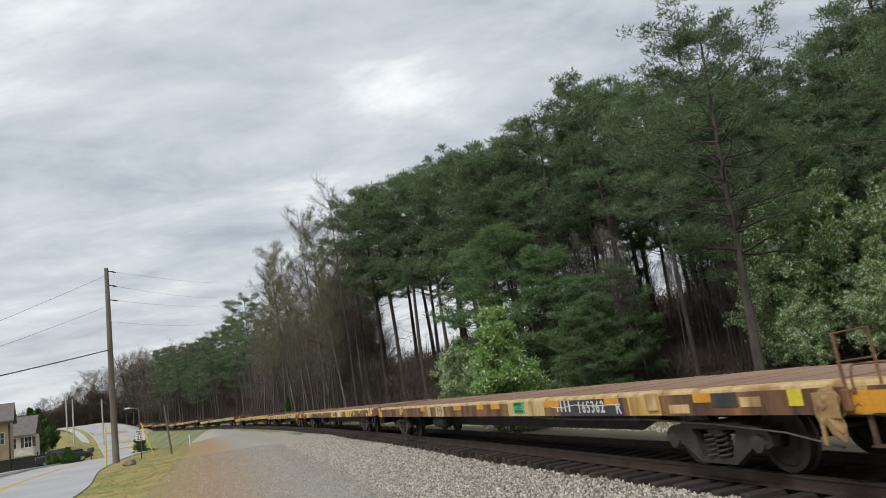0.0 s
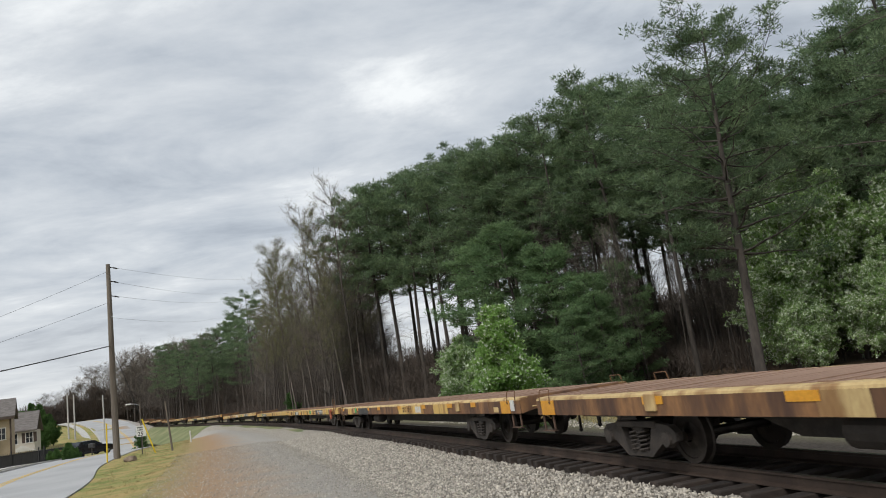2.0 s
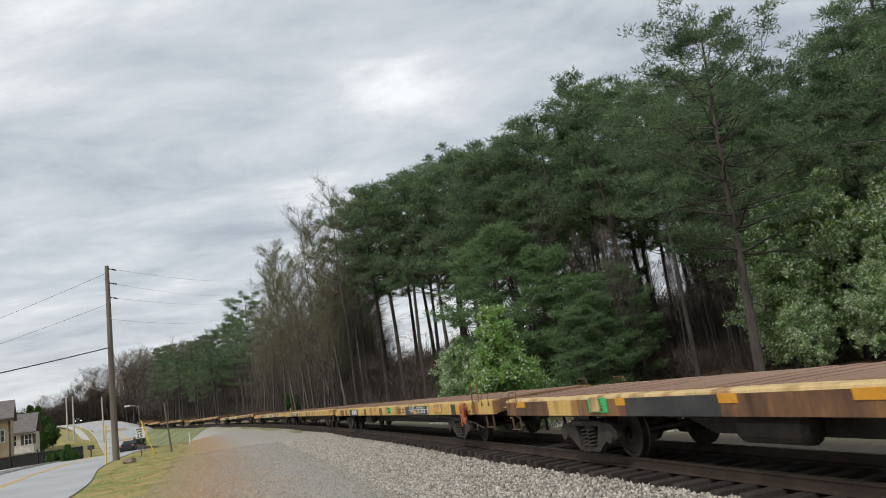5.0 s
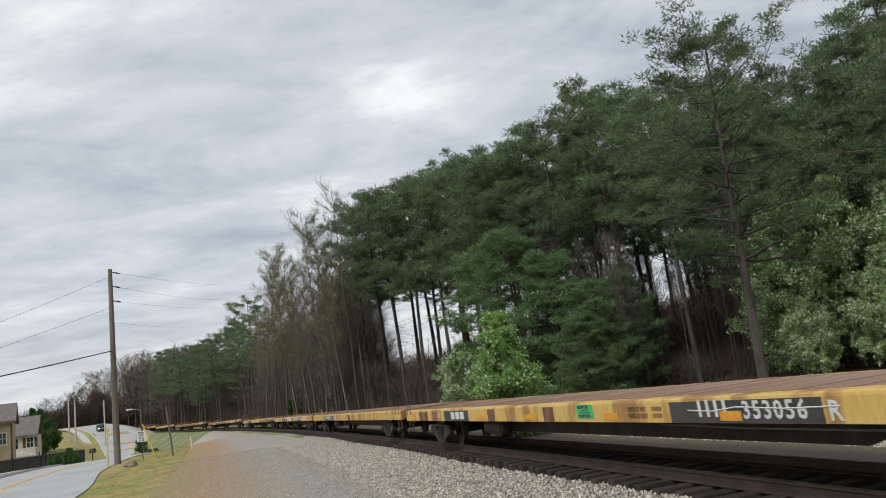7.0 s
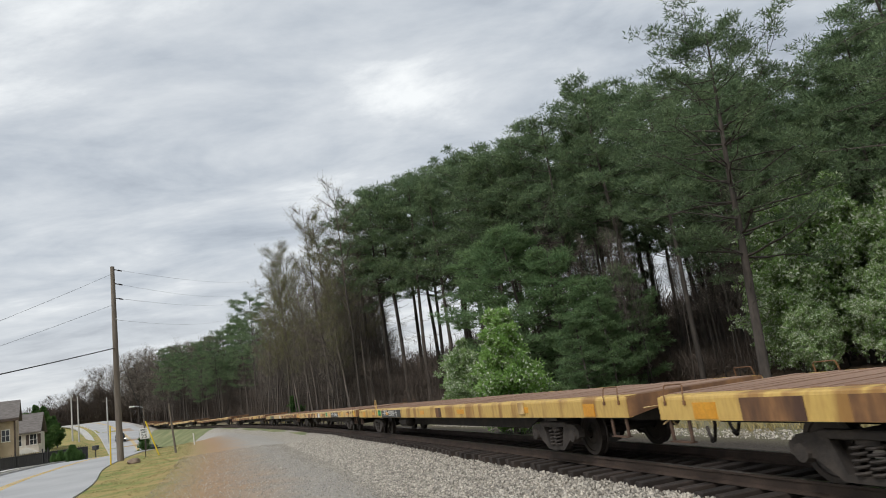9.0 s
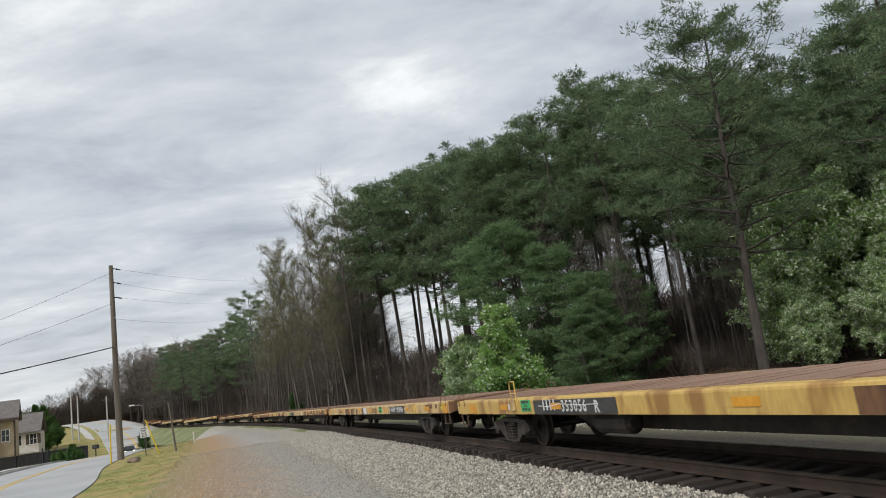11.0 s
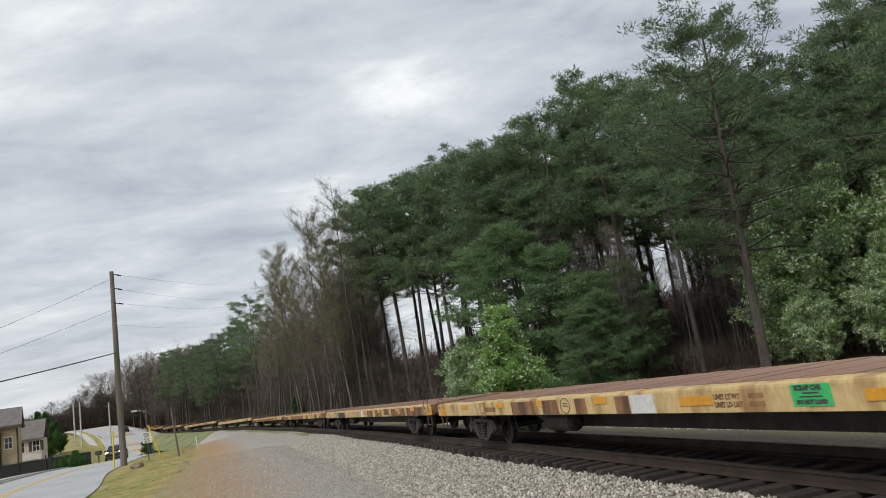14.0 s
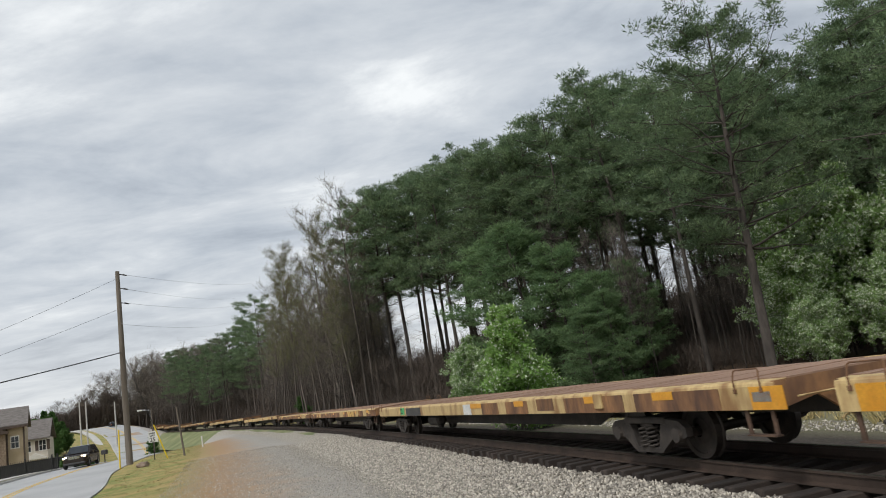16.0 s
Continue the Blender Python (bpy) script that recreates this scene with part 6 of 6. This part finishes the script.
# ---- vehicles ----
def car_body(bm, L, W, belt, roof, hood, boot, nose):
    """A closed car body from cross sections along x; front at +x."""
    secs = [(-L / 2, 0.42, belt - 0.12, belt - 0.1, 0.8), (-L / 2 + 0.12, 0.24, belt - 0.02, belt, 0.92), (boot, 0.2, belt, belt + 0.02, 1.0), (boot + 0.35, 0.2, belt, roof - 0.06, 1.0), (0.0, 0.2, belt, roof, 1.0), (hood - 0.75, 0.2, belt, roof - 0.05, 1.0), (hood, 0.2, belt - 0.02, belt + 0.02, 1.0), (L / 2 - 0.5, 0.22, belt - 0.12, belt - 0.08, 0.97), (L / 2 - 0.1, 0.26, nose, nose + 0.03, 0.88), (L / 2, 0.36, nose - 0.12, nose - 0.1, 0.78)]
    prev = None
    for x, z0, zb, zt, k in secs:
        w = W / 2 * k
        tw = w * (0.78 if zt - zb > 0.2 else 0.93)
        half = [(w * 0.86, z0), (w, z0 + 0.18), (w, zb - 0.12), (w * 0.97, zb), (tw, zt - 0.03), (tw * 0.85, zt)]
        ring = [bm.verts.new((x, y, z)) for y, z in half] + [bm.verts.new((x, -y, z)) for y, z in half[::-1]]
        if prev:
            for i in range(12):
                bm.faces.new((prev[i], prev[(i + 1) % 12], ring[(i + 1) % 12], ring[i]))
        else:
            bm.faces.new(ring)
        prev = ring
    bm.faces.new(prev[::-1])
    bmesh.ops.recalc_face_normals(bm, faces=bm.faces)


def vehicle(name, label, category, paint, L, W, belt, roof, hood, boot, nose, r, lit):
    v = thing(name, label, category)
    bm = bmesh.new()
    car_body(bm, L, W, belt, roof, hood, boot, nose)
    bmesh.ops.bevel(bm, geom=[e for e in bm.edges if e.is_manifold and e.calc_face_angle(0) > 0.5], offset=0.03, segments=2, affect="EDGES")
    part("body", bm, paint, v)
    # glass set a few millimetres proud of the cabin
    bm = bmesh.new()
    for q in (-1, 1):
        p = [(boot + 0.42, q * (W / 2 * 0.9), belt + 0.06), (hood - 0.3, q * (W / 2 * 0.9), belt + 0.06), (hood - 0.8, q * (W / 2 * 0.81), roof - 0.12), (boot + 0.55, q * (W / 2 * 0.81), roof - 0.12)]
        a = [bm.verts.new(c) for c in p]
        b = [bm.verts.new((c[0], c[1] + q * 0.02, c[2])) for c in p]
        bm.faces.new(b)
        for i in range(4):
            bm.faces.new((a[i], a[(i + 1) % 4], b[(i + 1) % 4], b[i]))
    part("side_window", bm, M_GLASS, v)
    for nm, x0, x1 in (("windscreen", hood - 0.02, hood - 0.72), ("rear_window", boot + 0.02, boot + 0.34)):
        bm = bmesh.new()
        d = 0.03 if nm == "windscreen" else -0.03
        c = [(x0 + d, W * 0.42, belt + 0.05), (x0 + d, -W * 0.42, belt + 0.05), (x1 + d, -W * 0.36, roof - 0.06), (x1 + d, W * 0.36, roof - 0.06)]
        a = [bm.verts.new((u, w, z + 0.02)) for u, w, z in c]
        b = [bm.verts.new((u - d, w, z)) for u, w, z in c]
        bm.faces.new(a)
        for i in range(4):
            bm.faces.new((a[i], a[(i + 1) % 4], b[(i + 1) % 4], b[i]))
        part(nm, bm, M_GLASS, v)
    bm = bmesh.new()
    for k in range(4):
        box(bm, L / 2 - 0.07, L / 2 + 0.02, -0.42, 0.42, nose - 0.2 + k * 0.055, nose - 0.17 + k * 0.055)
    part("grille", bm, M_CHROME, v, "chrome grille bars")
    bm = bmesh.new()
    box(bm, L / 2 - 0.12, L / 2 + 0.05, -W * 0.42, W * 0.42, 0.3, 0.46, bevel=0.04)
    part("bumper", bm, M_BLACKP, v)
    for q in (-1, 1):
        bm = bmesh.new()
        box(bm, L / 2 - 0.3, L / 2 - 0.02, q * W * 0.36 - 0.16, q * W * 0.36 + 0.16, nose - 0.14, nose + 0.02, bevel=0.03)
        part("headlight", bm, M_HEAD if lit else M_CHROME, v, "lit headlight" if lit else "")
        bm = bmesh.new()
        box(bm, -L / 2 - 0.01, -L / 2 + 0.2, q * W * 0.36 - 0.14, q * W * 0.36 + 0.14, belt - 0.25, belt - 0.05, bevel=0.03)
        part("tail_light", bm, M_REDB, v, "red tail light")
        bm = bmesh.new()
        box(bm, hood - 0.45, hood - 0.25, q * (W / 2 + 0.02), q * (W / 2 + 0.2), belt, belt + 0.14, bevel=0.03)
        part("door_mirror", bm, paint, v)
        for x in (-L / 2 + 0.85, L / 2 - 0.9):
            bm = bmesh.new()
            n = 20
            rings = [(r * 0.6, 0.1), (r * 0.97, 0.1), (r, 0.06), (r, -0.1), (r * 0.6, -0.1)]
            rows = [[bm.verts.new((a * math.cos(k * math.tau / n), b * q, a * math.sin(k * math.tau / n))) for k in range(n)] for a, b in rings]
            for a, b in zip(rows, rows[1:]):
                for k in range(n):
                    bm.faces.new((a[k], a[(k + 1) % n], b[(k + 1) % n], b[k]))
            bmesh.ops.recalc_face_normals(bm, faces=bm.faces)
            w = part("wheel", bm, M_RUBBER, v)
            w.matrix_basis = pose(x, q * (W / 2 - 0.09), r)
            bm = bmesh.new()
            tube(bm, [(0, 0.0, 0), (0, q * 0.07, 0)], r * 0.62, 12)
            part("rim", bm, M_METAL, w)
    return v


build_pole()
build_wires()
build_sign()
build_small_posts()
build_fence()
build_houses()
build_left_plants()
suv = vehicle("suv", "dark brown SUV with lit headlights driving on the road", "car", M_SUV, 4.7, 1.86, 1.05, 1.68, 1.15, -1.95, 0.92, 0.36, True)
sedan = vehicle("sedan", "black sedan turning onto the road", "car", M_BLACKC, 4.8, 1.82, 0.95, 1.44, 0.95, -1.55, 0.78, 0.33, False)


def drive(v, rows):
    """Key a car along (t, x, y), nose along its way, wheels on the ground."""
    out = []
    P = [Vector((x, y, 0)) for _, x, y in rows]
    for i, (t, x, y) in enumerate(rows):
        w = P[min(i + 1, len(P) - 1)] - P[max(i - 1, 0)]
        e = w.normalized() * 1.4
        zs = [ground_at(x + s * e.x, y + s * e.y) + 0.08 for s in (-1, 1)]
        tilt = math.degrees(math.atan2(zs[1] - zs[0], 2.8))
        out.append((t, pose(x, y, sum(zs) / 2, 0, -tilt, math.degrees(math.atan2(w.y, w.x)))))
    walk(v, out)


def lane(rows, off):
    out = []
    for t, y in rows:
        i = int(np.argmin(np.abs(ROADLINE[:, 1] - y)))
        w = ROADLINE[min(i + 2, len(ROADLINE) - 1), :2] - ROADLINE[max(i - 2, 0), :2]
        w /= np.linalg.norm(w)
        x = np.interp(y, ROADLINE[:, 1], ROADLINE[:, 0])
        out.append((t, x - w[1] * off, y + w[0] * off))
    return out


def drive_cars():
    far = lane([(0, 268), (2, 256), (4, 234), (6, 204), (8, 172), (10, 138), (11.5, 113), (12.5, 99)], 1.9)
    near = [(t, *aside(a, d)) for t, a, d in ((13.0, -25.4, 100), (13.5, -25.9, 94), (14, -26.3, 88), (14.5, -26.9, 82), (15, -27.4, 76.5), (15.5, -28.04, 71.5), (16, -28.9, 67))]
    drive(suv, far + near)
    out = [(t, *aside(a, d)) for t, a, d in ((0, -29.1, 79), (0.5, -28.7, 79), (1, -28.3, 79), (1.5, -27.95, 79), (2, -27.7, 79.2), (2.5, -27.35, 79.6), (3, -26.95, 80.4), (3.5, -26.6, 81.8), (4, -26.25, 84), (4.5, -25.85, 87.5))]
    drive(sedan, out + lane([(5.5, 88), (6.5, 97), (8, 113), (10, 136), (12, 160), (14, 184), (16, 208)], -1.7))



def motions():
    key_train()
    drive_cars()


motions()
